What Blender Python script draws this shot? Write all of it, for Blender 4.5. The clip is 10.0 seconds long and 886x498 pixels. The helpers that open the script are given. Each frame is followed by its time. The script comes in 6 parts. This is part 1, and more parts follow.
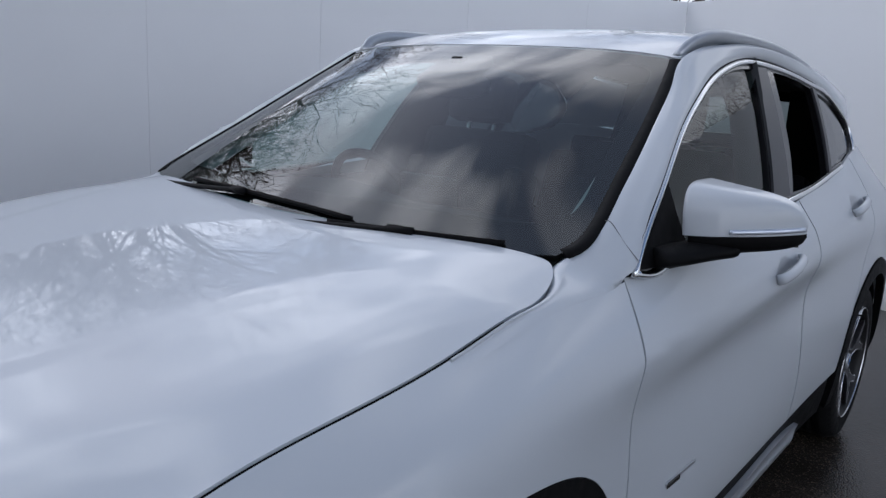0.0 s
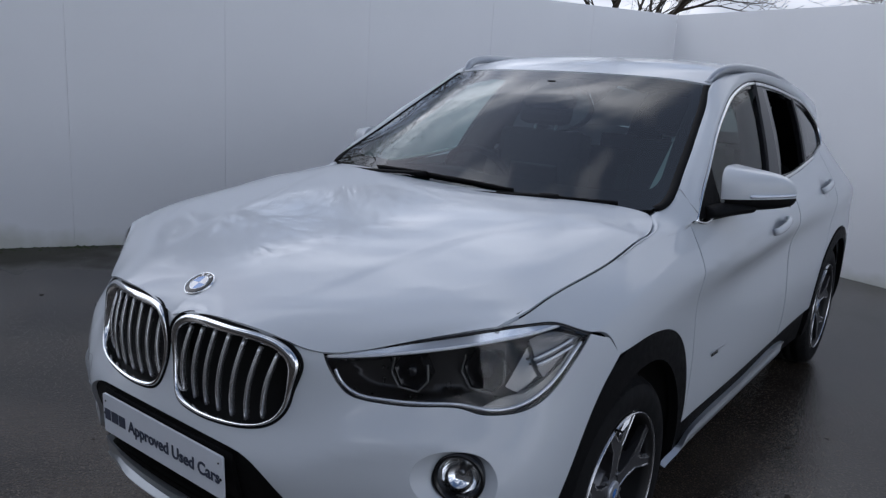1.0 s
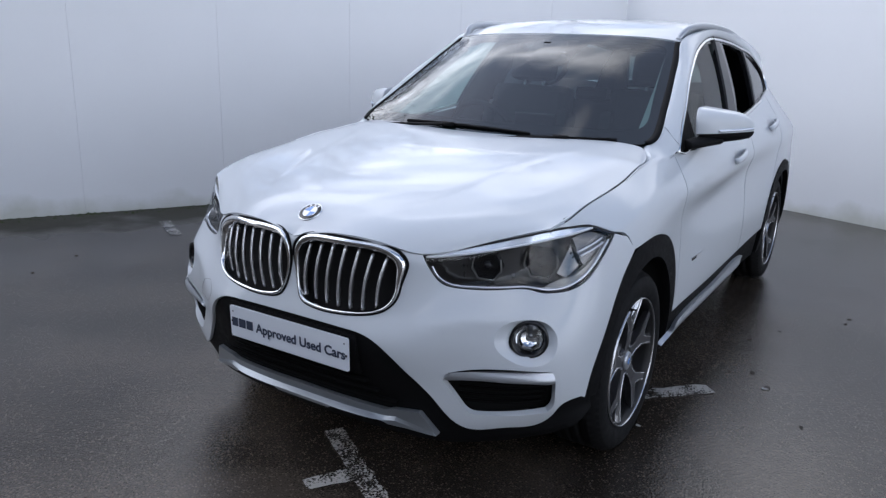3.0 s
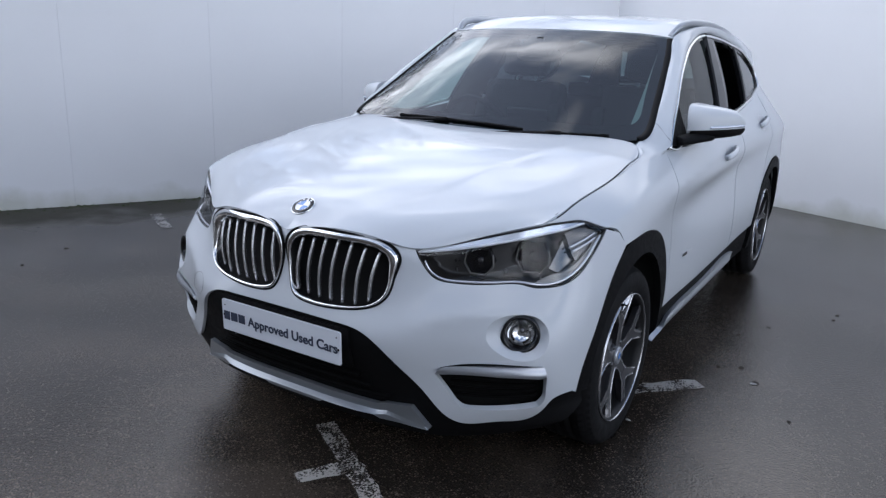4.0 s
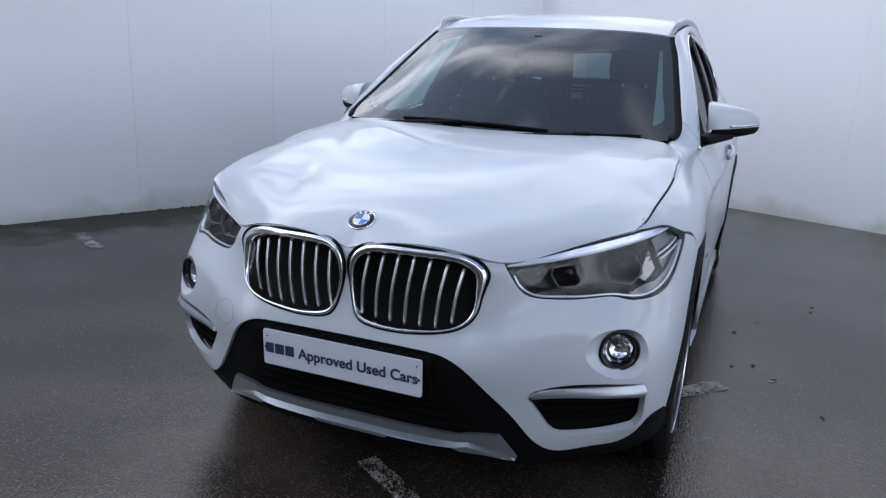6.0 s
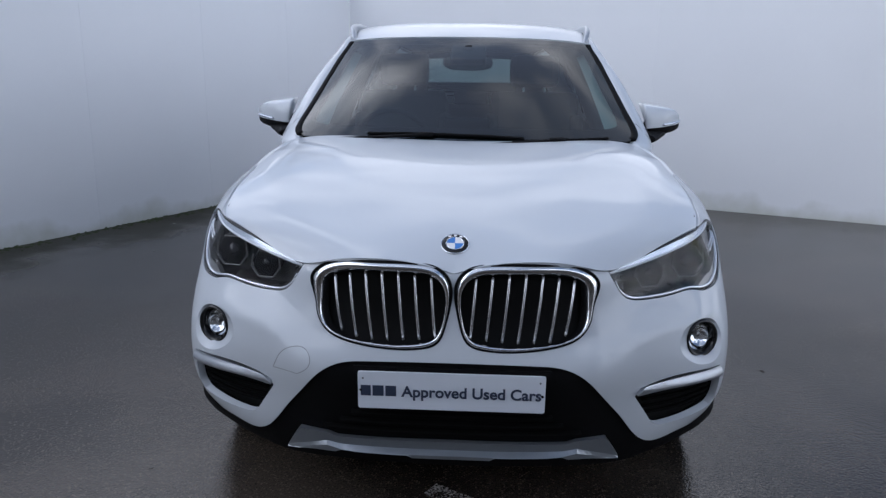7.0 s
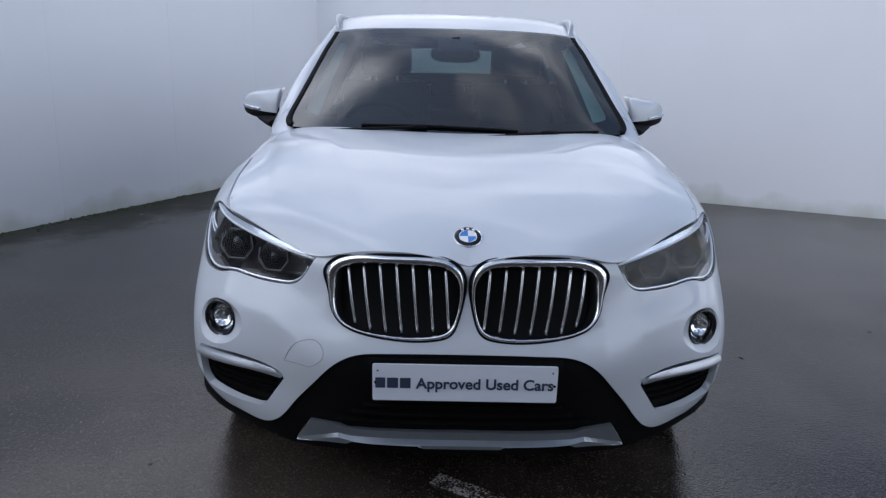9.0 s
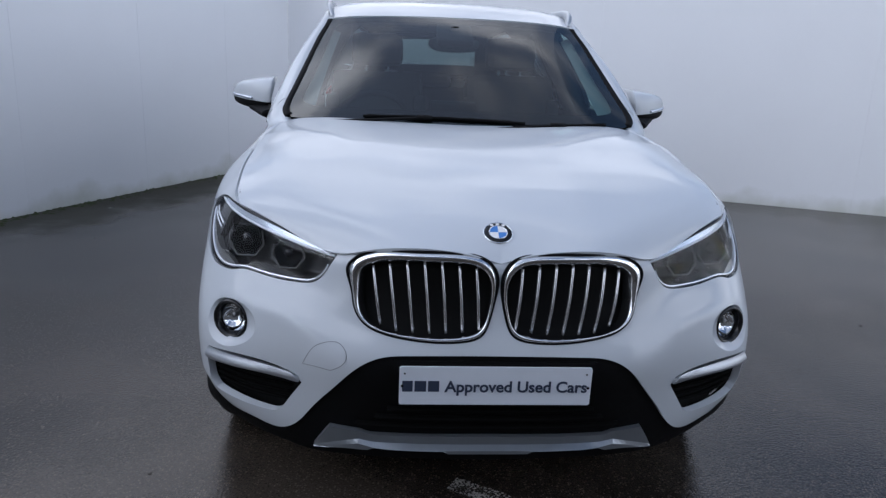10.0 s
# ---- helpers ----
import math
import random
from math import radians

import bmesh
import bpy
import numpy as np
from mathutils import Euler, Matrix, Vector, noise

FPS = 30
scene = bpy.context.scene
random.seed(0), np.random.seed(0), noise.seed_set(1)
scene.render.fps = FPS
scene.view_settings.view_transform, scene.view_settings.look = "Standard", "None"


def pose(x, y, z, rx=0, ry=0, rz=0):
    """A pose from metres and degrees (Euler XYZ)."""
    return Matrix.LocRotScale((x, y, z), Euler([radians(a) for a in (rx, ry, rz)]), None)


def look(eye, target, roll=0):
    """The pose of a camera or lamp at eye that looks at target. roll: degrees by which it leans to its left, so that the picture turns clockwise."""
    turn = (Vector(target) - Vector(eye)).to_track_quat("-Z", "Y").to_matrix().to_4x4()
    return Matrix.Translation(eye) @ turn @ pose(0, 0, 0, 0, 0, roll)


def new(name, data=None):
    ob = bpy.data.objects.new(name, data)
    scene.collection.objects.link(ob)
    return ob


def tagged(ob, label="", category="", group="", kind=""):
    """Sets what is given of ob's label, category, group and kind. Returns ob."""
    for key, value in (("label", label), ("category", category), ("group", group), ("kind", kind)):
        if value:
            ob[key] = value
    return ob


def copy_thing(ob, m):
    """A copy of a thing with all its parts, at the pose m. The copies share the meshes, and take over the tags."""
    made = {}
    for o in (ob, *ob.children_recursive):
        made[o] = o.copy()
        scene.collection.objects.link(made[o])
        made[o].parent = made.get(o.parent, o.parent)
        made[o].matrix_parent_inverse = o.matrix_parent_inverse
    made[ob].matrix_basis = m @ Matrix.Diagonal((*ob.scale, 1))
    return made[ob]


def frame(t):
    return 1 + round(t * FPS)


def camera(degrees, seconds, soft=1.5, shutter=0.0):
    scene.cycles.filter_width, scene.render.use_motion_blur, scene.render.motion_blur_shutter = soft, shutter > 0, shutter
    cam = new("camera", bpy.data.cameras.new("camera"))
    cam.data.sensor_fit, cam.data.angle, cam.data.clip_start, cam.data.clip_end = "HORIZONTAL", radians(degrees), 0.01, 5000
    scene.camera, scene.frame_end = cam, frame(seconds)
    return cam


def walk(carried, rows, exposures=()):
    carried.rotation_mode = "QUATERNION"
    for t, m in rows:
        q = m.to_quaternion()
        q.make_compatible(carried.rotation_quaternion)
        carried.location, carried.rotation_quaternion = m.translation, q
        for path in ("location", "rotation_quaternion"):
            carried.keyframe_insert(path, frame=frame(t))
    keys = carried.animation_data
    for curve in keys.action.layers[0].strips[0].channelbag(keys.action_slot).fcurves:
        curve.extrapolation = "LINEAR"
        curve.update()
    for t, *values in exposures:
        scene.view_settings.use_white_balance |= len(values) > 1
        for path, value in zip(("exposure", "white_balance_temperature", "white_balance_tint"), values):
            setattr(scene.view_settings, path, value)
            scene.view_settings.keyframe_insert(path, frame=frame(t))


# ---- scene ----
cam = camera(61.28, 10.0, soft=1.35)
PATH = [
    (0.0, pose(1.402, 0.049, 1.366, 77.90, -3.23, 39.61)),
    (0.5, pose(1.525, -0.501, 1.401, 77.41, -3.57, 38.88)),
    (1.0, pose(1.578, -1.008, 1.422, 77.49, -3.38, 37.38)),
    (1.5, pose(1.665, -1.375, 1.404, 77.09, -2.48, 36.24)),
    (2.0, pose(1.657, -1.611, 1.419, 75.90, -1.84, 34.47)),
    (2.5, pose(1.643, -1.668, 1.417, 75.32, -1.42, 33.31)),
    (4.0, pose(1.640, -1.686, 1.420, 74.53, -2.04, 32.32)),
    (4.5, pose(1.639, -1.687, 1.416, 74.56, -2.06, 32.00)),
    (5.0, pose(1.635, -1.684, 1.417, 74.51, -2.11, 31.74)),
    (5.2, pose(1.629, -1.675, 1.426, 74.17, -2.22, 31.82)),
    (6.3, pose(0.686, -1.812, 1.355, 75.52, -2.41, 16.42)),
    (6.5, pose(0.480, -1.839, 1.363, 75.48, -2.72, 11.59)),
    (7.0, pose(0.056, -1.945, 1.392, 75.78, -0.78, 2.72)),
    (7.5, pose(-0.094, -1.975, 1.405, 75.65, -1.55, -0.06)),
    (8.0, pose(-0.111, -1.971, 1.409, 75.23, -2.07, -0.29)),
    (8.5, pose(-0.108, -1.967, 1.407, 75.05, -1.57, -0.55)),
    (9.0, pose(-0.111, -1.964, 1.404, 75.02, -1.49, -0.75)),
    (9.5, pose(-0.117, -1.953, 1.401, 74.97, -1.32, -0.86)),
    (10.0, pose(-0.302, -1.859, 1.380, 74.64, -2.25, -3.90)),
]
from mathutils.geometry import delaunay_2d_cdt

EXPOSURES = [(t, e, k, 13.0) for t, e, k in ((0.0, -0.37, 6150.0), (0.6, -0.62, 6150.0), (1.2, -0.42, 6150.0), (2.0, -0.04, 6150.0), (3.0, 0.24, 6150.0), (5.3, 0.28, 6150.0), (7.0, -0.04, 6000.0), (10.0, -0.03, 6000.0))]
walk(cam, PATH, EXPOSURES)

# ---- world and light ----
world = bpy.data.worlds.new("sky")
scene.world = world
world.use_nodes = True
SUN_EL, SUN_ROT = 36.0, 285.0
SUN_AT = Vector((math.sin(radians(SUN_ROT)) * math.cos(radians(SUN_EL)), math.cos(radians(SUN_ROT)) * math.cos(radians(SUN_EL)), math.sin(radians(SUN_EL))))


def build_sky():
    nt = world.node_tree
    nt.nodes.clear()
    out = nt.nodes.new("ShaderNodeOutputWorld")
    bg = nt.nodes.new("ShaderNodeBackground")
    sky = nt.nodes.new("ShaderNodeTexSky")
    sky.sky_type = "NISHITA"
    sky.sun_disc = False
    sky.sun_elevation, sky.sun_rotation = radians(SUN_EL), radians(SUN_ROT)
    sky.air_density, sky.dust_density = 1.0, 0.4
    co = nt.nodes.new("ShaderNodeTexCoord")
    mp = nt.nodes.new("ShaderNodeMapping")
    mp.inputs["Scale"].default_value = (1.0, 1.0, 2.2)
    nz = nt.nodes.new("ShaderNodeTexNoise")
    nz.inputs["Scale"].default_value, nz.inputs["Detail"].default_value = 2.3, 4.0
    nz.inputs["Roughness"].default_value = 0.5
    cr = nt.nodes.new("ShaderNodeValToRGB")
    cr.color_ramp.elements[0].position, cr.color_ramp.elements[1].position = 0.41, 0.56
    nz2 = nt.nodes.new("ShaderNodeTexNoise")
    nz2.inputs["Scale"].default_value, nz2.inputs["Detail"].default_value = 4.5, 4.0
    cr2 = nt.nodes.new("ShaderNodeValToRGB")
    e = cr2.color_ramp.elements
    e[0].position, e[0].color = 0.38, (5.1, 5.5, 6.2, 1)
    e[1].position, e[1].color = 0.62, (11.9, 12.2, 12.8, 1)
    mix = nt.nodes.new("ShaderNodeMix")
    mix.data_type = "RGBA"
    ln = nt.links.new
    # thin cloud glows round the hidden sun
    dot = nt.nodes.new("ShaderNodeVectorMath")
    dot.operation = "DOT_PRODUCT"
    dot.inputs[1].default_value = SUN_AT
    ln(co.outputs["Generated"], dot.inputs[0])
    glow = nt.nodes.new("ShaderNodeMapRange")
    glow.interpolation_type = "SMOOTHSTEP"
    glow.inputs["From Min"].default_value, glow.inputs["From Max"].default_value = 0.55, 1.0
    glow.inputs["To Min"].default_value, glow.inputs["To Max"].default_value = 1.0, 2.7
    ln(dot.outputs["Value"], glow.inputs["Value"])
    scl = nt.nodes.new("ShaderNodeVectorMath")
    scl.operation = "SCALE"
    ln(cr2.outputs["Color"], scl.inputs[0])
    # the cloud is thicker overhead, brighter towards the open side in front of the car
    sep = nt.nodes.new("ShaderNodeSeparateXYZ")
    ln(co.outputs["Generated"], sep.inputs[0])
    zen = nt.nodes.new("ShaderNodeMapRange")
    zen.inputs["From Min"].default_value, zen.inputs["From Max"].default_value = 0.15, 0.95
    zen.inputs["To Min"].default_value, zen.inputs["To Max"].default_value = 1.25, 0.50
    ln(sep.outputs["Z"], zen.inputs["Value"])
    fro = nt.nodes.new("ShaderNodeMapRange")
    fro.inputs["From Min"].default_value, fro.inputs["From Max"].default_value = -0.8, 0.9
    fro.inputs["To Min"].default_value, fro.inputs["To Max"].default_value = 0.8, 1.4
    side = nt.nodes.new("ShaderNodeVectorMath")
    side.operation = "DOT_PRODUCT"
    side.inputs[1].default_value = (0.55, -0.835, 0.0)
    ln(co.outputs["Generated"], side.inputs[0])
    ln(side.outputs["Value"], fro.inputs["Value"])
    m1, m2 = nt.nodes.new("ShaderNodeMath"), nt.nodes.new("ShaderNodeMath")
    m1.operation = m2.operation = "MULTIPLY"
    ln(glow.outputs[0], m1.inputs[0])
    ln(zen.outputs[0], m1.inputs[1])
    ln(m1.outputs[0], m2.inputs[0])
    ln(fro.outputs[0], m2.inputs[1])
    ln(m2.outputs[0], scl.inputs["Scale"])
    ln(co.outputs["Generated"], mp.inputs["Vector"])
    ln(mp.outputs[0], nz.inputs["Vector"])
    ln(mp.outputs[0], nz2.inputs["Vector"])
    # the cloud breaks up overhead
    brk = nt.nodes.new("ShaderNodeMapRange")
    brk.interpolation_type = "SMOOTHSTEP"
    brk.inputs["From Min"].default_value, brk.inputs["From Max"].default_value = 0.5, 0.9
    brk.inputs["To Min"].default_value, brk.inputs["To Max"].default_value = 0.03, -0.115
    ln(sep.outputs["Z"], brk.inputs["Value"])
    cov = nt.nodes.new("ShaderNodeMath")
    cov.operation = "ADD"
    ln(nz.outputs["Fac"], cov.inputs[0])
    ln(brk.outputs[0], cov.inputs[1])
    ln(cov.outputs[0], cr.inputs["Fac"])
    ln(nz2.outputs["Fac"], cr2.inputs["Fac"])
    ln(cr.outputs["Color"], mix.inputs["Factor"])
    ln(sky.outputs["Color"], mix.inputs["A"])
    ln(scl.outputs[0], mix.inputs["B"])
    ln(mix.outputs["Result"], bg.inputs["Color"])
    bg.inputs["Strength"].default_value = 0.15
    ln(bg.outputs[0], out.inputs[0])


build_sky()
sun = new("sun", bpy.data.lights.new("sun", "SUN"))
sun.data.energy, sun.data.angle, sun.data.color = 0.7, radians(150), (1.0, 0.97, 0.92)
sun.matrix_world = look((0, 0, 0), -SUN_AT)


# ---- materials ----
def mat(name, color, rough=0.5, metal=0.0, spec=0.5, coat=0.0, coat_rough=0.03, vary=0.0, vscale=6.0, bump=0.0, bscale=60.0, trans=0.0, ior=1.45):
    m = bpy.data.materials.new(name)
    m.use_nodes = True
    nt = m.node_tree
    b = nt.nodes["Principled BSDF"]
    b.inputs["Base Color"].default_value = (*color, 1)
    b.inputs["Roughness"].default_value = rough
    b.inputs["Metallic"].default_value = metal
    b.inputs["Specular IOR Level"].default_value = spec
    b.inputs["Coat Weight"].default_value = coat
    b.inputs["Coat Roughness"].default_value = coat_rough
    b.inputs["Transmission Weight"].default_value = trans
    b.inputs["IOR"].default_value = ior
    co = nt.nodes.new("ShaderNodeTexCoord")
    if vary:
        nz = nt.nodes.new("ShaderNodeTexNoise")
        nz.inputs["Scale"].default_value, nz.inputs["Detail"].default_value = vscale, 8.0
        mx = nt.nodes.new("ShaderNodeMix")
        mx.data_type = "RGBA"
        mx.inputs["A"].default_value = (*[max(0.0, c * (1 - vary)) for c in color], 1)
        mx.inputs["B"].default_value = (*[min(1.0, c * (1 + vary)) for c in color], 1)
        nt.links.new(co.outputs["Object"], nz.inputs["Vector"])
        nt.links.new(nz.outputs["Fac"], mx.inputs["Factor"])
        nt.links.new(mx.outputs["Result"], b.inputs["Base Color"])
        mr = nt.nodes.new("ShaderNodeMapRange")
        mr.inputs["To Min"].default_value, mr.inputs["To Max"].default_value = max(0.02, rough * (1 - vary)), min(1, rough * (1 + vary))
        nt.links.new(nz.outputs["Fac"], mr.inputs["Value"])
        nt.links.new(mr.outputs[0], b.inputs["Roughness"])
    if bump:
        nb = nt.nodes.new("ShaderNodeTexNoise")
        nb.inputs["Scale"].default_value, nb.inputs["Detail"].default_value = bscale, 5.0
        bp = nt.nodes.new("ShaderNodeBump")
        bp.inputs["Strength"].default_value, bp.inputs["Distance"].default_value = bump, 0.01
        nt.links.new(co.outputs["Object"], nb.inputs["Vector"])
        nt.links.new(nb.outputs["Fac"], bp.inputs["Height"])
        nt.links.new(bp.outputs[0], b.inputs["Normal"])
    return m


PAINT = mat("white_paint", (0.535, 0.565, 0.595), rough=0.42, spec=0.25, coat=0.72, coat_rough=0.015)
BLACK = mat("black_plastic", (0.0055, 0.0055, 0.006), rough=0.6, spec=0.09, vary=0.25, vscale=40, bump=0.1, bscale=500)
GLOSS = mat("gloss_black", (0.008, 0.008, 0.009), rough=0.12)
CHROME = mat("chrome", (0.78, 0.79, 0.8), rough=0.12, metal=1.0)
SATIN = mat("satin_silver", (0.42, 0.44, 0.47), rough=0.33, metal=0.65, vary=0.08, vscale=30)
RUBBER = mat("tyre_rubber", (0.007, 0.007, 0.0075), rough=0.8, spec=0.2, vary=0.3, vscale=25, bump=0.2, bscale=200)
WALLM = mat("white_wall", (0.82, 0.83, 0.845), rough=0.6, vary=0.03, vscale=1.5, bump=0.02, bscale=30)


def glass_mat(name, tint, rough=0.0, mirror=0.07, most=0.9):
    """Thin glass: clear straight through with its tint, and a mirror sheen that grows with the angle."""
    m = bpy.data.materials.new(name)
    m.use_nodes = True
    nt = m.node_tree
    nt.nodes.clear()
    out = nt.nodes.new("ShaderNodeOutputMaterial")
    tr = nt.nodes.new("ShaderNodeBsdfTransparent")
    tr.inputs["Color"].default_value = (*tint, 1)
    gl = nt.nodes.new("ShaderNodeBsdfGlossy")
    gl.inputs["Roughness"].default_value = rough
    lw = nt.nodes.new("ShaderNodeLayerWeight")
    lw.inputs["Blend"].default_value = 0.5
    pw, fr = nt.nodes.new("ShaderNodeMath"), nt.nodes.new("ShaderNodeMath")
    pw.operation, fr.operation = "POWER", "MULTIPLY_ADD"
    pw.inputs[1].default_value = 3.9
    fr.inputs[1].default_value, fr.inputs[2].default_value = most - mirror, mirror
    nt.links.new(lw.outputs["Facing"], pw.inputs[0])
    nt.links.new(pw.outputs[0], fr.inputs[0])
    mx = nt.nodes.new("ShaderNodeMixShader")
    nt.links.new(fr.outputs[0], mx.inputs[0])
    nt.links.new(tr.outputs[0], mx.inputs[1])
    nt.links.new(gl.outputs[0], mx.inputs[2])
    nt.links.new(mx.outputs[0], out.inputs[0])
    return m


GLASS = glass_mat("windscreen_glass", (0.50, 0.66, 0.67), mirror=0.085)
SIDEGLASS = glass_mat("side_glass", (0.53, 0.65, 0.61), mirror=0.05, most=0.5)
TINTED = glass_mat("tinted_glass", (0.10, 0.11, 0.115), mirror=0.12)
LENS = glass_mat("lamp_lens", (0.94, 0.95, 0.96), mirror=0.03, most=0.28)

# ---- tools for shapes ----
def spline_matrix(k):
    """Second derivatives of the natural cubic spline at the knots k, as a matrix on the values."""
    n = len(k)
    h = np.diff(k)
    A, B = np.eye(n), np.zeros((n, n))
    for i in range(1, n - 1):
        A[i, i - 1], A[i, i], A[i, i + 1] = h[i - 1], 2 * (h[i - 1] + h[i]), h[i]
        B[i, i - 1], B[i, i + 1] = 6 / h[i - 1], 6 / h[i]
        B[i, i] = -B[i, i - 1] - B[i, i + 1]
    return np.linalg.solve(A, B)


def spline_weights(k, M, x):
    """Weights on the knot values that give the spline at each x."""
    n = len(k)
    i = np.clip(np.searchsorted(k, x) - 1, 0, n - 2)
    h = k[i + 1] - k[i]
    a, b = (k[i + 1] - x) / h, (x - k[i]) / h
    w = np.zeros((len(x), n))
    r = np.arange(len(x))
    w[r, i] += a
    w[r, i + 1] += b
    return w + (((a**3 - a) * h * h / 6)[:, None] * M[i] + ((b**3 - b) * h * h / 6)[:, None] * M[i + 1])


def spline(points, n=60, keys=None):
    """A smooth curve through the points, n + 1 places."""
    p = np.array(points, float)
    k = np.concatenate([[0], np.cumsum(np.linalg.norm(np.diff(p, axis=0), axis=1))]) if keys is None else np.array(keys, float)
    x = np.linspace(k[0], k[-1], n + 1)
    return spline_weights(k, spline_matrix(k), x) @ p


class Net:
    """A smooth surface through a net of stations (u) and rows (v)."""

    def __init__(self, stations, v, row):
        self.p = np.array(stations, float)
        self.v = np.array(v, float)
        d = np.linalg.norm(np.diff(self.p[:, row], axis=0), axis=1)
        self.u = np.concatenate([[0], np.cumsum(d)])
        self.mu, self.mv = spline_matrix(self.u), spline_matrix(self.v)

    def __call__(self, q):
        q = np.atleast_2d(np.asarray(q, float))
        wu, wv = spline_weights(self.u, self.mu, q[:, 0]), spline_weights(self.v, self.mv, q[:, 1])
        return np.einsum("ni,nj,ijk->nk", wu, wv, self.p)

    def find(self, targets, axes, u0, u1):
        """(u, v) of the places that have these two coordinates, between u0 and u1."""
        g = np.stack(np.meshgrid(np.linspace(u0, u1, 160), np.linspace(self.v[0], self.v[-1], 90), indexing="ij"), -1).reshape(-1, 2)
        P = self(g)[:, axes]
        t = np.array(targets, float)
        q = np.array([g[np.argmin(((P - x) ** 2).sum(1))] for x in t])
        for _ in range(4):
            f0 = self(q)[:, axes]
            ju = (self(q + [1e-4, 0])[:, axes] - f0) / 1e-4
            jv = (self(q + [0, 1e-4])[:, axes] - f0) / 1e-4
            det = ju[:, 0] * jv[:, 1] - ju[:, 1] * jv[:, 0]
            det = np.where(abs(det) < 1e-3, 1e-3, det)
            e = t - f0
            step = np.stack([(e[:, 0] * jv[:, 1] - e[:, 1] * jv[:, 0]) / det, (ju[:, 0] * e[:, 1] - ju[:, 1] * e[:, 0]) / det], 1)
            q = q + np.clip(step, -0.05, 0.05)
        return q


def normals_of(surf, q, sign=1.0):
    e = 1e-3
    n = np.cross(surf(q + [e, 0]) - surf(q - [e, 0]), surf(q + [0, e]) - surf(q - [0, e]))
    return sign * n / np.maximum(np.linalg.norm(n, axis=1), 1e-12)[:, None]


def inside(poly, pts):
    x, y = pts[:, 0:1], pts[:, 1:2]
    a, b = poly, np.roll(poly, -1, 0)
    c = (a[:, 1] > y) != (b[:, 1] > y)
    xi = (b[:, 0] - a[:, 0]) * (y - a[:, 1]) / np.where(b[:, 1] == a[:, 1], 1e-12, b[:, 1] - a[:, 1]) + a[:, 0]
    return (c & (x < xi)).sum(1) % 2 == 1


def dense(poly, step, closed=True):
    p = np.array(poly, float)
    q = np.roll(p, -1, 0) if closed else p[1:]
    out = []
    for a, b in zip(p, q):
        n = max(1, int(np.ceil(np.linalg.norm(b - a) / step)))
        out += [a + (b - a) * i / n for i in range(n)]
    if not closed:
        out.append(p[-1])
    return np.array(out)


def loop(points, n=10, closed=True):
    """A loop through points (a, b) or, for a sharp corner, (a, b, 1); smooth between the corners."""
    p = [tuple(q) for q in points]
    corners = [i for i, q in enumerate(p) if len(q) > 2]
    xy = np.array([q[:2] for q in p], float)
    if not corners:
        ext = np.concatenate([xy[-3:], xy, xy[:3]])
        k = np.concatenate([[0], np.cumsum(np.sqrt(np.linalg.norm(np.diff(ext, axis=0), axis=1)))])
        x = np.linspace(k[3], k[3 + len(xy)], n * len(xy) + 1)[:-1]
        return spline_weights(k, spline_matrix(k), x) @ ext
    out = []
    runs = zip(corners, corners[1:] + [corners[0] + len(p)]) if closed else zip(corners, corners[1:])
    for a, b in runs:
        seg = xy[[i % len(p) for i in range(a, b + 1)]]
        out.append(seg[:1] if len(seg) == 2 else spline(seg, n * (len(seg) - 1))[:-1])
    if not closed:
        out.append(xy[-1:])
    return np.concatenate(out)


def shrink(poly, d):
    """The loop moved inwards by d."""
    a, b, c = np.roll(poly, 1, 0), poly, np.roll(poly, -1, 0)
    area = (poly[:, 0] * c[:, 1] - c[:, 0] * poly[:, 1]).sum()
    t = c - a
    t /= np.maximum(np.linalg.norm(t, axis=1), 1e-9)[:, None]
    return b + np.sign(area) * d * np.stack([-t[:, 1], t[:, 0]], 1)


def mesh_of(name, verts, faces, normals=None, smooth=True):
    me = bpy.data.meshes.new(name)
    me.from_pydata([tuple(map(float, v)) for v in verts], [], [tuple(map(int, f)) for f in faces])
    me.update()
    if smooth:
        me.polygons.foreach_set("use_smooth", [True] * len(me.polygons))
        if normals is not None:
            me.normals_split_custom_set_from_vertices([tuple(map(float, n)) for n in normals])
    return me


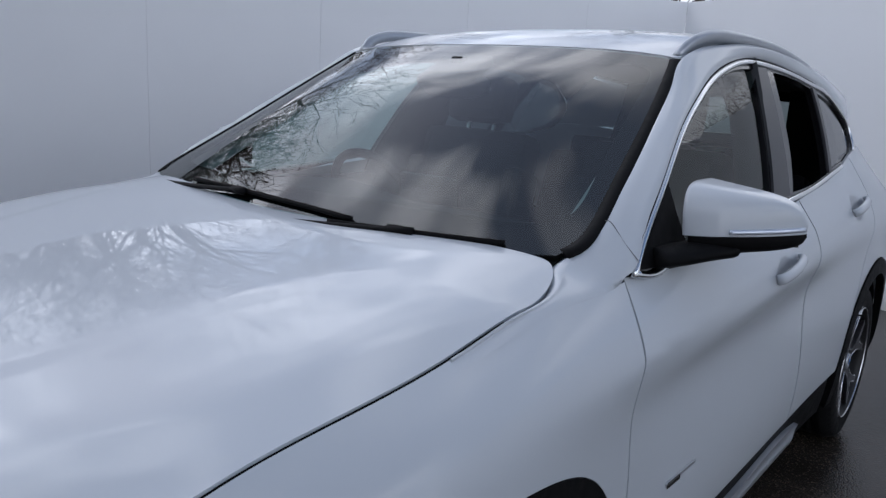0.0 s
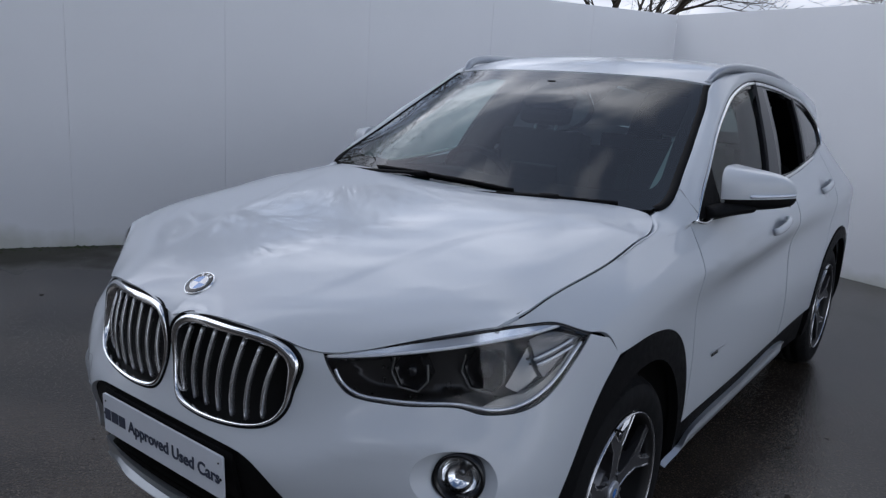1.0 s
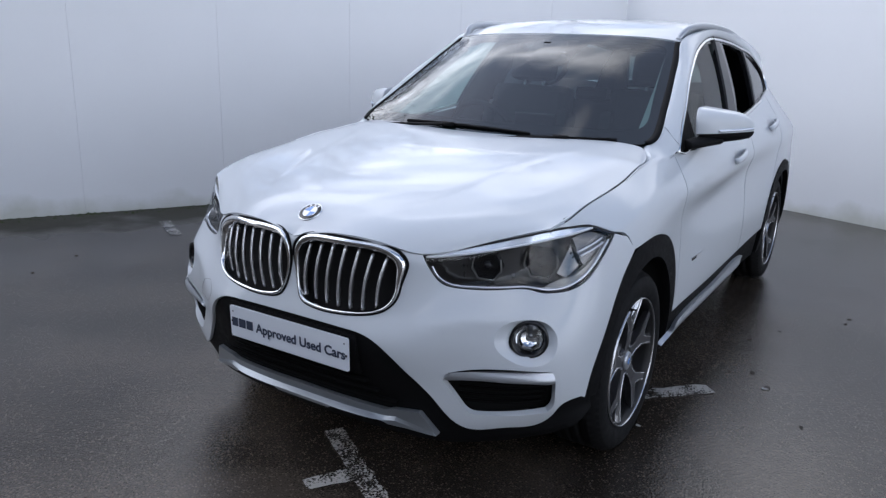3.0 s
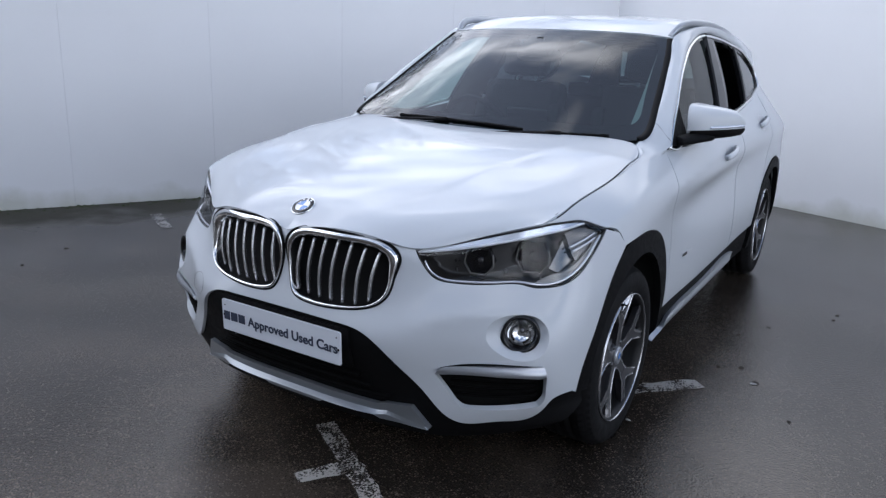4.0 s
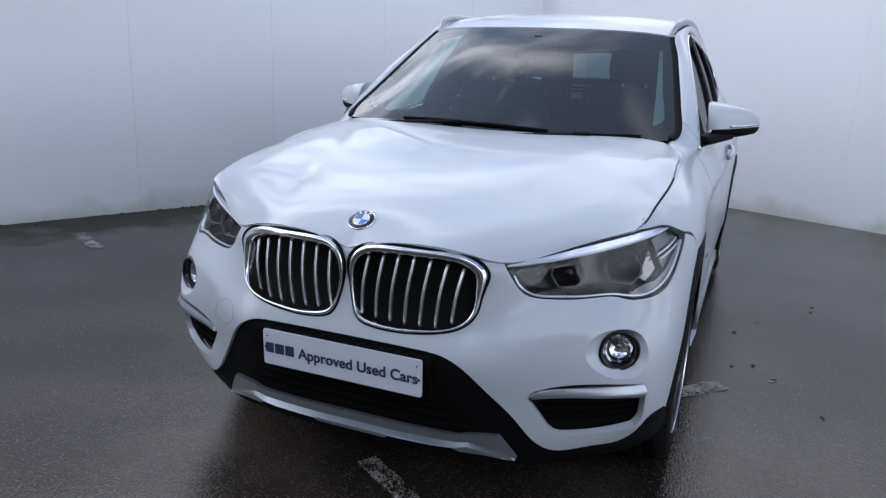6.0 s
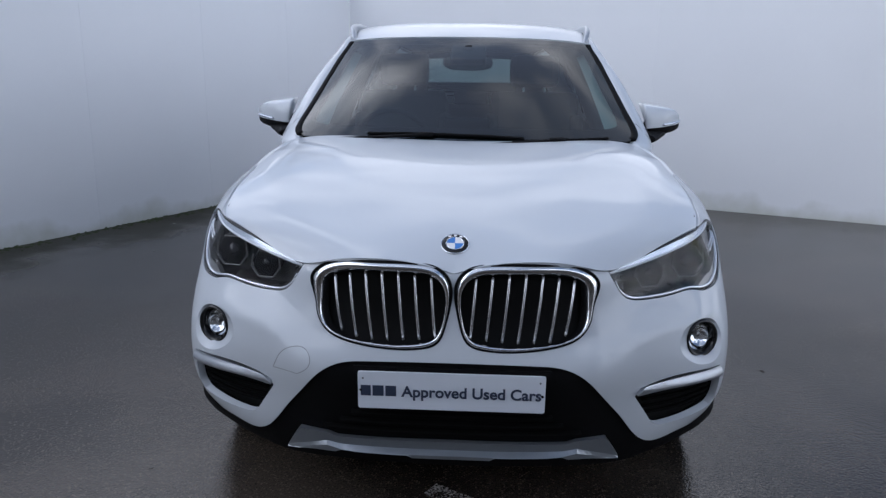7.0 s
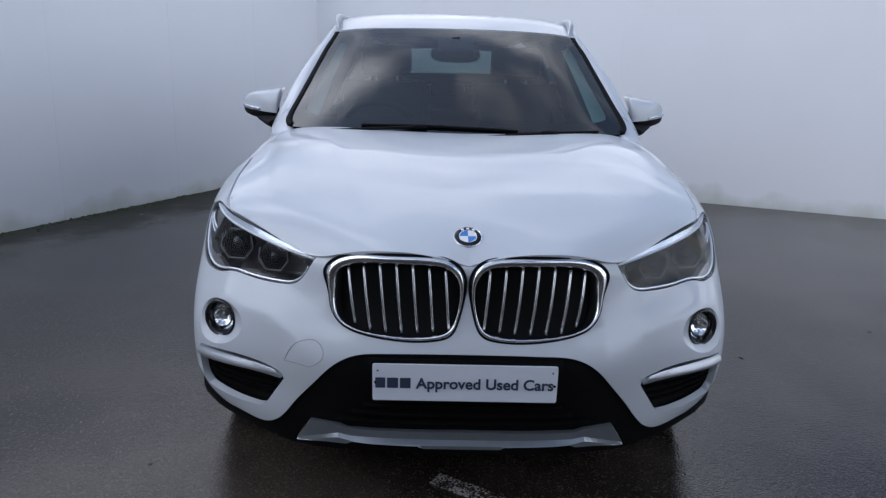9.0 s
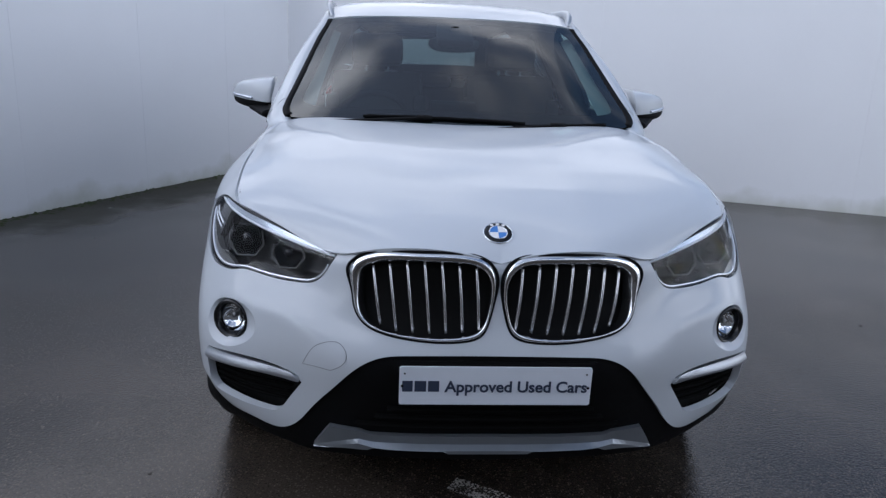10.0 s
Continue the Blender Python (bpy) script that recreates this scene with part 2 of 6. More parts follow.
def panel(surf, outline, holes=(), step=0.03, off=0.0, lip=0.014, sign=1.0, mirror=False):
    """A sheet cut from a surface along an outline, with holes and edges turned inwards: verts, faces, normals."""
    loops = [dense(outline, step)] + [dense(h, step) for h in holes]
    flat = np.concatenate(loops)
    edges, at = [], 0
    for l in loops:
        edges += [(at + i, at + (i + 1) % len(l)) for i in range(len(l))]
        at += len(l)
    lo, hi = loops[0].min(0), loops[0].max(0)
    g = np.stack(np.meshgrid(np.arange(lo[0], hi[0], step), np.arange(lo[1], hi[1], step), indexing="ij"), -1).reshape(-1, 2)
    keep = inside(loops[0], g)
    for h in loops[1:]:
        keep &= ~inside(h, g)
    g = g[keep]
    far = np.array([((flat - x) ** 2).sum(1).min() for x in g]) > (0.45 * step) ** 2 if len(g) else np.zeros(0, bool)
    pts = np.concatenate([flat, g[far]]) if len(g) else flat
    vs, _, fs, _, _, _ = delaunay_2d_cdt([Vector(p) for p in pts], edges, [], 0, 1e-7)
    q = np.array([(v.x, v.y) for v in vs])
    tri = np.array([f for f in fs])
    mid = q[tri].mean(1)
    ok = inside(loops[0], mid)
    for h in loops[1:]:
        ok &= ~inside(h, mid)
    tri = tri[ok]
    nrm = normals_of(surf, q, sign)
    P = surf(q) + off * nrm
    fn = np.cross(P[tri[:, 1]] - P[tri[:, 0]], P[tri[:, 2]] - P[tri[:, 0]])
    flip = (fn * nrm[tri[:, 0]]).sum(1) < 0
    tri[flip] = tri[flip][:, ::-1]
    verts, faces, norms = list(P), [tuple(f) for f in tri], list(nrm)
    if lip:
        for l in loops:
            n0 = normals_of(surf, l, sign)
            p0 = surf(l) + off * n0
            t = np.roll(p0, -1, 0) - np.roll(p0, 1, 0)
            side = np.cross(t, n0)
            side /= np.maximum(np.linalg.norm(side, axis=1), 1e-9)[:, None]
            b = len(verts)
            k = len(l)
            verts += list(p0) + list(p0 - lip * n0)
            norms += list(side) * 2
            faces += [(b + i, b + k + i, b + k + (i + 1) % k, b + (i + 1) % k) for i in range(k)]
    V, N = np.array(verts), np.array(norms)
    if mirror:
        V, N = V * [-1, 1, 1], N * [-1, 1, 1]
        faces = [f[::-1] for f in faces]
    return V, faces, N


def sweep(path, ups, profile, closed=False, cap=True):
    """A bar of a closed profile (a across, b outwards) along a path whose outward sides are ups."""
    p, u = np.array(path, float), np.array(ups, float)
    n, k = len(p), len(profile)
    t = np.roll(p, -1, 0) - np.roll(p, 1, 0)
    if not closed:
        t[0], t[-1] = p[1] - p[0], p[-1] - p[-2]
    t /= np.maximum(np.linalg.norm(t, axis=1), 1e-9)[:, None]
    s = np.cross(t, u)
    s /= np.maximum(np.linalg.norm(s, axis=1), 1e-9)[:, None]
    u = np.cross(s, t)
    pr = np.array(profile, float)
    V = (p[:, None] + s[:, None] * pr[None, :, 0:1] + u[:, None] * pr[None, :, 1:2]).reshape(-1, 3)
    F = []
    for i in range(n if closed else n - 1):
        for j in range(k):
            F.append((i * k + j, i * k + (j + 1) % k, ((i + 1) % n) * k + (j + 1) % k, ((i + 1) % n) * k + j))
    if cap and not closed:
        F += [tuple(range(k))[::-1], tuple((n - 1) * k + j for j in range(k))]
    return V, F


def oval(a, b, n=10):
    return [(a * math.cos(2 * math.pi * i / n), b * math.sin(2 * math.pi * i / n)) for i in range(n)]


def part(name, data, material, parent, label=""):
    """One mesh object under a thing or a part. data: a mesh, a bmesh, or (verts, faces[, normals])."""
    if isinstance(data, bmesh.types.BMesh):
        me = bpy.data.meshes.new(name)
        data.to_mesh(me)
        data.free()
    elif isinstance(data, tuple):
        me = mesh_of(name, *data)
    else:
        me = data
    if not me.materials:
        me.materials.append(material)
    ob = new(name, me)
    if parent:
        ob.parent = parent
        if parent.parent or parent.type == "MESH":
            ob.matrix_parent_inverse = Matrix.Identity(4)
    if label:
        ob["label"] = label
    return ob


def thing(name, label, category, group="", at=(0, 0, 0)):
    ob = new(name)
    ob.location = at
    return tagged(ob, label, category, group)


def both(name, make, material, parent, label=""):
    """A part and its mirror image on the other side."""
    made = []
    for m in (False, True):
        V, F, *N = make
        V = np.array(V, float) * ([-1, 1, 1] if m else [1, 1, 1])
        F = [tuple(f)[::-1] for f in F] if m else F
        nn = (N[0] if N[0] is None else np.array(N[0]) * ([-1, 1, 1] if m else [1, 1, 1]), *N[1:]) if N else ()
        made.append(part(name, (V, F, *nn), material, parent[m] if isinstance(parent, (list, tuple)) else parent, label))
    return made


def bm_box(bm, x0, x1, y0, y1, z0, z1, bevel=0.0, m=None):
    r = bmesh.ops.create_cube(bm, size=1.0)
    mm = Matrix.Translation(((x0 + x1) / 2, (y0 + y1) / 2, (z0 + z1) / 2)) @ Matrix.Diagonal((x1 - x0, y1 - y0, z1 - z0, 1))
    bmesh.ops.transform(bm, matrix=(m @ mm) if m else mm, verts=r["verts"])
    if bevel:
        es = list({e for v in r["verts"] for e in v.link_edges})
        bmesh.ops.bevel(bm, geom=es, offset=bevel, segments=2, affect="EDGES", profile=0.6)
    return bm


def box(x0, x1, y0, y1, z0, z1, bevel=0.0, m=None):
    return bm_box(bmesh.new(), x0, x1, y0, y1, z0, z1, bevel, m)


# ---- the yard: ground and walls ----
CORNER = np.array((-1.43, 6.86))
LEFT_DIR = np.array((-2.13, -3.93)) / math.hypot(2.13, 3.93)
RIGHT_DIR = np.array((3.75, -1.49)) / math.hypot(3.75, 1.49)
WALL_H = 2.25
def ground_mat():
    m = bpy.data.materials.new("wet_asphalt")
    m.use_nodes = True
    nt = m.node_tree
    ln = nt.links.new
    b = nt.nodes["Principled BSDF"]
    co = nt.nodes.new("ShaderNodeTexCoord")

    def noise_node(scale, detail=6.0):
        n = nt.nodes.new("ShaderNodeTexNoise")
        n.inputs["Scale"].default_value, n.inputs["Detail"].default_value = scale, detail
        ln(co.outputs["Object"], n.inputs["Vector"])
        return n

    wet, grain, tone, fine = noise_node(0.45, 5), noise_node(140, 3), noise_node(1.6, 9), noise_node(260, 2)
    stones = nt.nodes.new("ShaderNodeTexVoronoi")
    stones.inputs["Scale"].default_value = 125
    ln(co.outputs["Object"], stones.inputs["Vector"])

    def math_node(op, a, b, c=0.0):
        n = nt.nodes.new("ShaderNodeMath")
        n.operation = op
        for i, x in enumerate((a, b, c)):
            if isinstance(x, float):
                n.inputs[i].default_value = x
            else:
                ln(x, n.inputs[i])
        return n.outputs[0]

    def ramp_node(source, lo, hi):
        n = nt.nodes.new("ShaderNodeMapRange")
        n.interpolation_type = "SMOOTHSTEP"
        n.inputs["From Min"].default_value, n.inputs["From Max"].default_value = lo, hi
        ln(source, n.inputs["Value"])
        return n.outputs[0]

    damp = ramp_node(wet.outputs["Fac"], 0.38, 0.62)
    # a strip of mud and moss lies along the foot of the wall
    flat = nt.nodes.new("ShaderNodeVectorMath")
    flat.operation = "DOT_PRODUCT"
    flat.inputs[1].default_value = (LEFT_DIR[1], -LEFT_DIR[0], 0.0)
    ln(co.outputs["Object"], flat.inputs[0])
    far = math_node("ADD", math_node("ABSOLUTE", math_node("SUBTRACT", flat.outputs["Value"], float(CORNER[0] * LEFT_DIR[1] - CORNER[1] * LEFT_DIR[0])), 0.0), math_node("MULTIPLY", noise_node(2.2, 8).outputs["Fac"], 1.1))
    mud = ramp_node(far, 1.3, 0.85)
    ln(math_node("ADD", math_node("MULTIPLY_ADD", damp, 0.16, 0.11), math_node("MULTIPLY", mud, 0.35)), b.inputs["Roughness"])
    # single stones of the mix: some pale, most dark
    sep = nt.nodes.new("ShaderNodeSeparateColor")
    ln(stones.outputs["Color"], sep.inputs[0])
    pale = math_node("MULTIPLY", ramp_node(sep.outputs[0], 0.62, 1.0), ramp_node(stones.outputs["Distance"], 0.55, 0.2))
    patch = ramp_node(tone.outputs["Fac"], 0.36, 0.66)
    fac = math_node("MULTIPLY_ADD", pale, 1.3, math_node("MULTIPLY_ADD", patch, 0.30, math_node("MULTIPLY_ADD", ramp_node(grain.outputs["Fac"], 0.35, 0.7), 0.22, math_node("MULTIPLY", fine.outputs["Fac"], 0.16))))
    mx = nt.nodes.new("ShaderNodeMix")
    mx.data_type = "RGBA"
    mx.inputs["A"].default_value, mx.inputs["B"].default_value = (0.0035, 0.0030, 0.0025, 1), (0.104, 0.084, 0.066, 1)
    ln(fac, mx.inputs["Factor"])
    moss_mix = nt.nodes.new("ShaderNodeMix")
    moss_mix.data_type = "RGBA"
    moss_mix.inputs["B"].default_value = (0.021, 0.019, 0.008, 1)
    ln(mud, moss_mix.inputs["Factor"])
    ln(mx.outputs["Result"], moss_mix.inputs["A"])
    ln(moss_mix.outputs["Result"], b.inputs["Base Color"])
    bp = nt.nodes.new("ShaderNodeBump")
    bp.inputs["Strength"].default_value, bp.inputs["Distance"].default_value = 0.35, 0.0024
    b.inputs["Specular IOR Level"].default_value = 0.5
    b.inputs["Specular Tint"].default_value = (1.0, 0.93, 0.86, 1)
    ln(math_node("MULTIPLY_ADD", stones.outputs["Distance"], -0.9, math_node("MULTIPLY", grain.outputs["Fac"], 0.5)), bp.inputs["Height"])
    ln(bp.outputs[0], b.inputs["Normal"])
    return m


GROUNDM = ground_mat()
bm = bmesh.new()
bmesh.ops.create_grid(bm, x_segments=2, y_segments=2, size=900)
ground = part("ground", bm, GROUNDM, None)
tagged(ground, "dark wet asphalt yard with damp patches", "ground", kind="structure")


def wall_run(name, along):
    """A white boarded wall from the corner: upright sheets side by side."""
    w = new(name)
    tagged(w, "tall white painted board wall with upright sheet joints", "wall", kind="structure")
    ang = math.atan2(along[1], along[0])
    w.matrix_world = Matrix.Translation((CORNER[0], CORNER[1], 0)) @ Matrix.Rotation(ang, 4, "Z")
    return w


def moss_on(m):
    """Green algae and splashed dirt along the foot of the boards, with a ragged upper edge."""
    nt = m.node_tree
    b = nt.nodes["Principled BSDF"]
    old = b.inputs["Base Color"].links[0].from_socket
    co, sp = nt.nodes.new("ShaderNodeTexCoord"), nt.nodes.new("ShaderNodeSeparateXYZ")
    nz = nt.nodes.new("ShaderNodeTexNoise")
    nz.inputs["Scale"].default_value, nz.inputs["Detail"].default_value = 3.0, 8.0
    md = nt.nodes.new("ShaderNodeMath")
    md.operation = "MULTIPLY_ADD"
    md.inputs[1].default_value = -0.42
    rp = nt.nodes.new("ShaderNodeMapRange")
    rp.inputs["From Min"].default_value, rp.inputs["From Max"].default_value = -0.06, -0.22
    rp.inputs["To Min"].default_value, rp.inputs["To Max"].default_value = 0.0, 0.55
    mx = nt.nodes.new("ShaderNodeMix")
    mx.data_type = "RGBA"
    mx.inputs["B"].default_value = (0.42, 0.43, 0.33, 1)
    nt.links.new(co.outputs["Object"], sp.inputs[0])
    nt.links.new(co.outputs["Object"], nz.inputs["Vector"])
    nt.links.new(nz.outputs["Fac"], md.inputs[0])
    nt.links.new(sp.outputs["Z"], md.inputs[2])
    nt.links.new(md.outputs[0], rp.inputs["Value"])
    nt.links.new(rp.outputs[0], mx.inputs["Factor"])
    nt.links.new(old, mx.inputs["A"])
    nt.links.new(mx.outputs["Result"], b.inputs["Base Color"])


moss_on(WALLM)
BATTEN = mat("dark_batten", (0.05, 0.05, 0.052), rough=0.8)
wall_left = wall_run("wall_left", LEFT_DIR)
wall_right = wall_run("wall_right", RIGHT_DIR)
JOINTS_L = [0.0, 1.04, 2.15, 3.34, 4.55, 5.70, 6.88, 8.06, 9.24, 10.42, 11.6]
JOINTS_R = [0.0, 3.42, 5.86, 8.2]
for w, js, side in ((wall_left, JOINTS_L, 1), (wall_right, JOINTS_R, -1)):
    y0, y1 = (-0.05, 0.0) if side > 0 else (0.0, 0.05)
    gap = 0.0006 if side > 0 else 0.0003
    for a, b in zip(js, js[1:]):
        part("wall_board", box(a + gap, b - gap, y0, y1, 0.0, WALL_H, 0.0008), WALLM, w)
    y0, y1 = (-0.09, -0.051) if side > 0 else (0.051, 0.09)
    part("wall_backing", box(0.0, js[-1], y0, y1, 0.0, WALL_H - 0.01, 0.002), BATTEN, w)

# a plain unseen wall, added in front of the car to darken its nose
unseen_front_wall = part("unseen_front_wall", box(-9.0, 9.0, -6.9, -6.6, 0.0, 4.0, 0.02), mat("grey_render", (0.13, 0.125, 0.12), rough=0.9, vary=0.2, vscale=2.0, bump=0.1, bscale=80), None)
tagged(unseen_front_wall, "unseen plain grey wall added to darken the car's front", "wall", kind="structure")

# ---- the car's skin ----
# stations from the middle of the nose round the corner and along the side to the tail; rows from the bottom edge up
ROWS_V = [0.20, 0.30, 0.43, 0.56, 0.66, 0.76, 0.88, 1.00]
SIDE = []


def station(*places):
    SIDE.append(list(places))


station((0, .085, .20), (0, .045, .30), (0, .0, .43), (0, -.030, .56), (0, .000, .645), (0, .012, .73), (0, .008, .81), (0, .05, .86))
station((.20, .088, .20), (.20, .048, .30), (.20, .004, .43), (.20, -.028, .56), (.20, .008, .64), (.20, .015, .73), (.20, .014, .83), (.20, .06, .88))
station((.39, .105, .20), (.39, .072, .30), (.39, .025, .43), (.39, -.008, .56), (.39, .040, .64), (.39, .058, .73), (.39, .066, .80), (.39, .11, .85))
station((.55, .15, .20), (.56, .112, .30), (.55, .102, .43), (.545, .082, .56), (.535, .110, .65), (.525, .150, .73), (.525, .165, .80), (.535, .20, .86))
station((.70, .27, .22), (.715, .205, .30), (.725, .178, .43), (.732, .180, .56), (.735, .225, .65), (.735, .270, .73), (.735, .305, .82), (.735, .34, .90))
station((.79, .37, .24), (.823, .300, .32), (.838, .263, .43), (.843, .273, .56), (.840, .332, .65), (.830, .388, .745), (.817, .440, .86), (.765, .455, .930))
station((.85, .47, .25), (.878, .44, .33), (.887, .43, .43), (.889, .44, .56), (.884, .47, .66), (.871, .51, .75), (.849, .555, .872), (.773, .56, .953))
station((.89, .82, .25), (.905, .82, .33), (.908, .82, .44), (.909, .82, .56), (.907, .82, .68), (.900, .82, .80), (.868, .82, .916), (.781, .84, .990))
station((.865, 1.2, .25), (.878, 1.2, .33), (.886, 1.2, .45), (.887, 1.2, .58), (.884, 1.2, .69), (.880, 1.2, .80), (.870, 1.2, .915), (.772, 1.18, 1.038))
station((.855, 1.6, .25), (.872, 1.6, .33), (.886, 1.6, .45), (.885, 1.6, .58), (.874, 1.6, .69), (.868, 1.6, .80), (.889, 1.6, .895), (.822, 1.6, 1.035))
station((.855, 2.5, .25), (.872, 2.5, .33), (.888, 2.5, .45), (.888, 2.5, .58), (.876, 2.5, .70), (.870, 2.5, .83), (.891, 2.5, .94), (.800, 2.5, 1.095))
station((.87, 3.05, .25), (.885, 3.05, .33), (.897, 3.05, .45), (.898, 3.05, .59), (.892, 3.05, .72), (.888, 3.05, .85), (.885, 3.05, .97), (.770, 3.05, 1.14))
station((.89, 3.49, .25), (.905, 3.49, .33), (.908, 3.49, .45), (.909, 3.49, .60), (.907, 3.49, .74), (.897, 3.49, .87), (.875, 3.49, .99), (.735, 3.49, 1.22))
station((.84, 3.95, .27), (.865, 3.95, .35), (.875, 3.95, .46), (.878, 3.95, .60), (.876, 3.95, .74), (.868, 3.95, .87), (.845, 3.95, .99), (.655, 3.93, 1.22))
station((.74, 4.24, .30), (.775, 4.26, .38), (.785, 4.27, .48), (.787, 4.28, .60), (.785, 4.25, .74), (.778, 4.22, .87), (.762, 4.19, .99), (.545, 4.13, 1.20))
station((.42, 4.36, .30), (.42, 4.41, .38), (.42, 4.43, .48), (.42, 4.44, .60), (.42, 4.41, .74), (.42, 4.38, .87), (.42, 4.34, .99), (.40, 4.24, 1.22))
station((0, 4.38, .30), (0, 4.43, .38), (0, 4.45, .48), (0, 4.455, .60), (0, 4.43, .74), (0, 4.40, .87), (0, 4.36, .99), (0, 4.26, 1.22))


def third_differences(x):
    """The third derivative over unevenly spaced places, as a matrix on the values."""
    m = np.zeros((len(x) - 3, len(x)))
    for i in range(len(x) - 3):
        for a in range(4):
            m[i, i + a] = 6 / np.prod([x[i + a] - x[i + b] for b in range(4) if b != a])
    return m


def fair(stations, k, along, up):
    """The first k stations, faired so that the nose carries no ripples; the flanks and the lower and upper edges hold their places."""
    p = np.array(stations, float)
    p = np.concatenate([p[k - 1:0:-1] * [-1, 1, 1], p[:k]])
    n, r = p.shape[:2]
    u = np.concatenate([[0], np.cumsum(np.linalg.norm(np.diff(p[:, 3], axis=0), axis=1))])
    a, b = third_differences(u), third_differences(np.array(ROWS_V))
    w = np.ones((n, r))
    w[:, 0], w[:, -1], w[:2], w[-2:] = 3, 20, 50, 50
    h = np.diag(w.ravel())
    q = np.linalg.solve(h + along * np.kron(a.T @ a, np.eye(r)) + up * np.kron(np.eye(n), b.T @ b), h @ p.reshape(-1, 3)).reshape(n, r, 3)[k - 1:]
    q[0, :, 0] = 0.0
    return [[tuple(c) for c in s] for s in q] + stations[k:]


SIDE = fair(SIDE, 9, 5e-7, 4e-8)
body_full = Net([[(-x, y, z) for x, y, z in s] for s in SIDE[:0:-1]] + SIDE + [[(-x, y, z) for x, y, z in SIDE[-2]]], ROWS_V, 3)
U0 = body_full.u[len(SIDE) - 1]


CREST_U, CREST_V = [0.42, 0.48, 0.53, 0.60, 0.65, 0.73, 0.81, 0.95], [0.570, 0.600, 0.626, 0.641, 0.650, 0.659, 0.661, 0.655]

CREASE_U, CREASE_V = [1.78, 1.83, 1.94, 2.06, 2.15, 2.25, 2.42, 2.68, 3.4, 4.3], [0.812, 0.829, 0.859, 0.884, 0.899, 0.910, 0.928, 0.938, 0.935, 0.93]


def skin(q):
    """The car's lower skin: u metres from the middle of the nose, v about the height; a fold crosses the bumper above the fog lamps."""
    q = np.atleast_2d(np.asarray(q, float))
    P = body_full(q + [U0, 0])
    au = abs(q[:, 0])
    d = q[:, 1] - np.interp(au, CREST_U, CREST_V)
    d = np.where(d > 0, d / 0.070, d / 0.040)
    h = 0.011 * np.clip((au - 0.44) / 0.12, 0, 1) * np.clip((0.93 - au) / 0.14, 0, 1) * np.exp(1.0 - np.sqrt(1 + 2 * d * d))
    P[:, 0] += h * 0.45 * np.sign(q[:, 0])
    P[:, 1] -= h * 0.89
    # the shoulder crease rises along the doors, undercut below
    d = q[:, 1] - np.interp(au, CREASE_U, CREASE_V)
    d = np.where(d > 0, d / 0.035, d / 0.020)
    P[:, 0] += 0.0055 * np.sign(q[:, 0]) * np.clip((au - 1.78) / 0.2, 0, 1) * np.clip((4.3 - au) / 0.4, 0, 1) * np.exp(0.35 - np.sqrt(0.12 + d * d))
    return P


def front(points):
    """(u, v) on the nose from (x, z) places; a third number keeps a corner sharp."""
    q = body_full.find([p[:2] for p in points], [0, 2], U0 - 1.25, U0 + 1.25) - [U0, 0]
    return [(*a, 1) if len(p) > 2 else tuple(a) for a, p in zip(q, points)]


def flank(points):
    """(u, v) on the side from (y, z) places."""
    q = body_full.find([p[:2] for p in points], [1, 2], U0 + 0.8, U0 + 4.9) - [U0, 0]
    return [(*a, 1) if len(p) > 2 else tuple(a) for a, p in zip(q, points)]


HOOD_ST = []


def hood_station(*places):
    HOOD_ST.append(list(places))


hood_station((0, .002, .816), (.06, .006, .838), (.14, .010, .853), (.24, .020, .857), (.34, .050, .842), (.43, .092, .820), (.58, .215, .852), (.738, .342, .900))
hood_station((0, .04, .854), (.065, .042, .862), (.145, .045, .870), (.245, .055, .872), (.345, .085, .864), (.44, .130, .852), (.59, .24, .876), (.750, .39, .915))
hood_station((0, .11, .897), (.07, .11, .898), (.15, .112, .899), (.25, .12, .899), (.36, .15, .896), (.455, .20, .894), (.60, .30, .906), (.763, .45, .929))
hood_station((0, .30, .950), (.07, .30, .950), (.16, .30, .950), (.27, .31, .950), (.38, .33, .950), (.48, .36, .949), (.62, .43, .951), (.772, .545, .951))
hood_station((0, .60, .999), (.07, .60, .999), (.17, .60, .999), (.29, .605, .999), (.40, .61, .999), (.51, .63, .998), (.65, .68, .992), (.779, .74, .978))
hood_station((0, .95, 1.043), (.07, .95, 1.043), (.17, .95, 1.043), (.30, .955, 1.043), (.42, .96, 1.043), (.53, .97, 1.041), (.66, .985, 1.033), (.780, 1.02, 1.014))
hood_station((0, 1.165, 1.062), (.07, 1.167, 1.062), (.17, 1.172, 1.063), (.30, 1.182, 1.064), (.42, 1.198, 1.065), (.53, 1.215, 1.064), (.64, 1.24, 1.060), (.716, 1.262, 1.053))
HOOD = Net(
    HOOD_ST,
    [0, .065, .15, .26, .37, .47, .62, .78],
    3,
)
UH = HOOD.u[-1]


def hood_terms(x, y):
    k = np.log(y + 0.12)
    return np.stack([1 + 0 * y, y, k, x**2, x**2 * y, x**2 * k, x**6, x**6 * y, x**6 * k], 1)


def hood_fit():
    """A smooth crowned shape (powers of y, even powers of x) near the bonnet's net, away from its front edge."""
    p = HOOD.p[1:].reshape(-1, 3)
    w = np.where(abs(p[:, 0]) > 0.7, 5.0, 1.0)
    return np.linalg.lstsq(hood_terms(p[:, 0], p[:, 1]) * w[:, None], p[:, 2] * w, rcond=1e-7)[0]


HOOD_C = hood_fit()


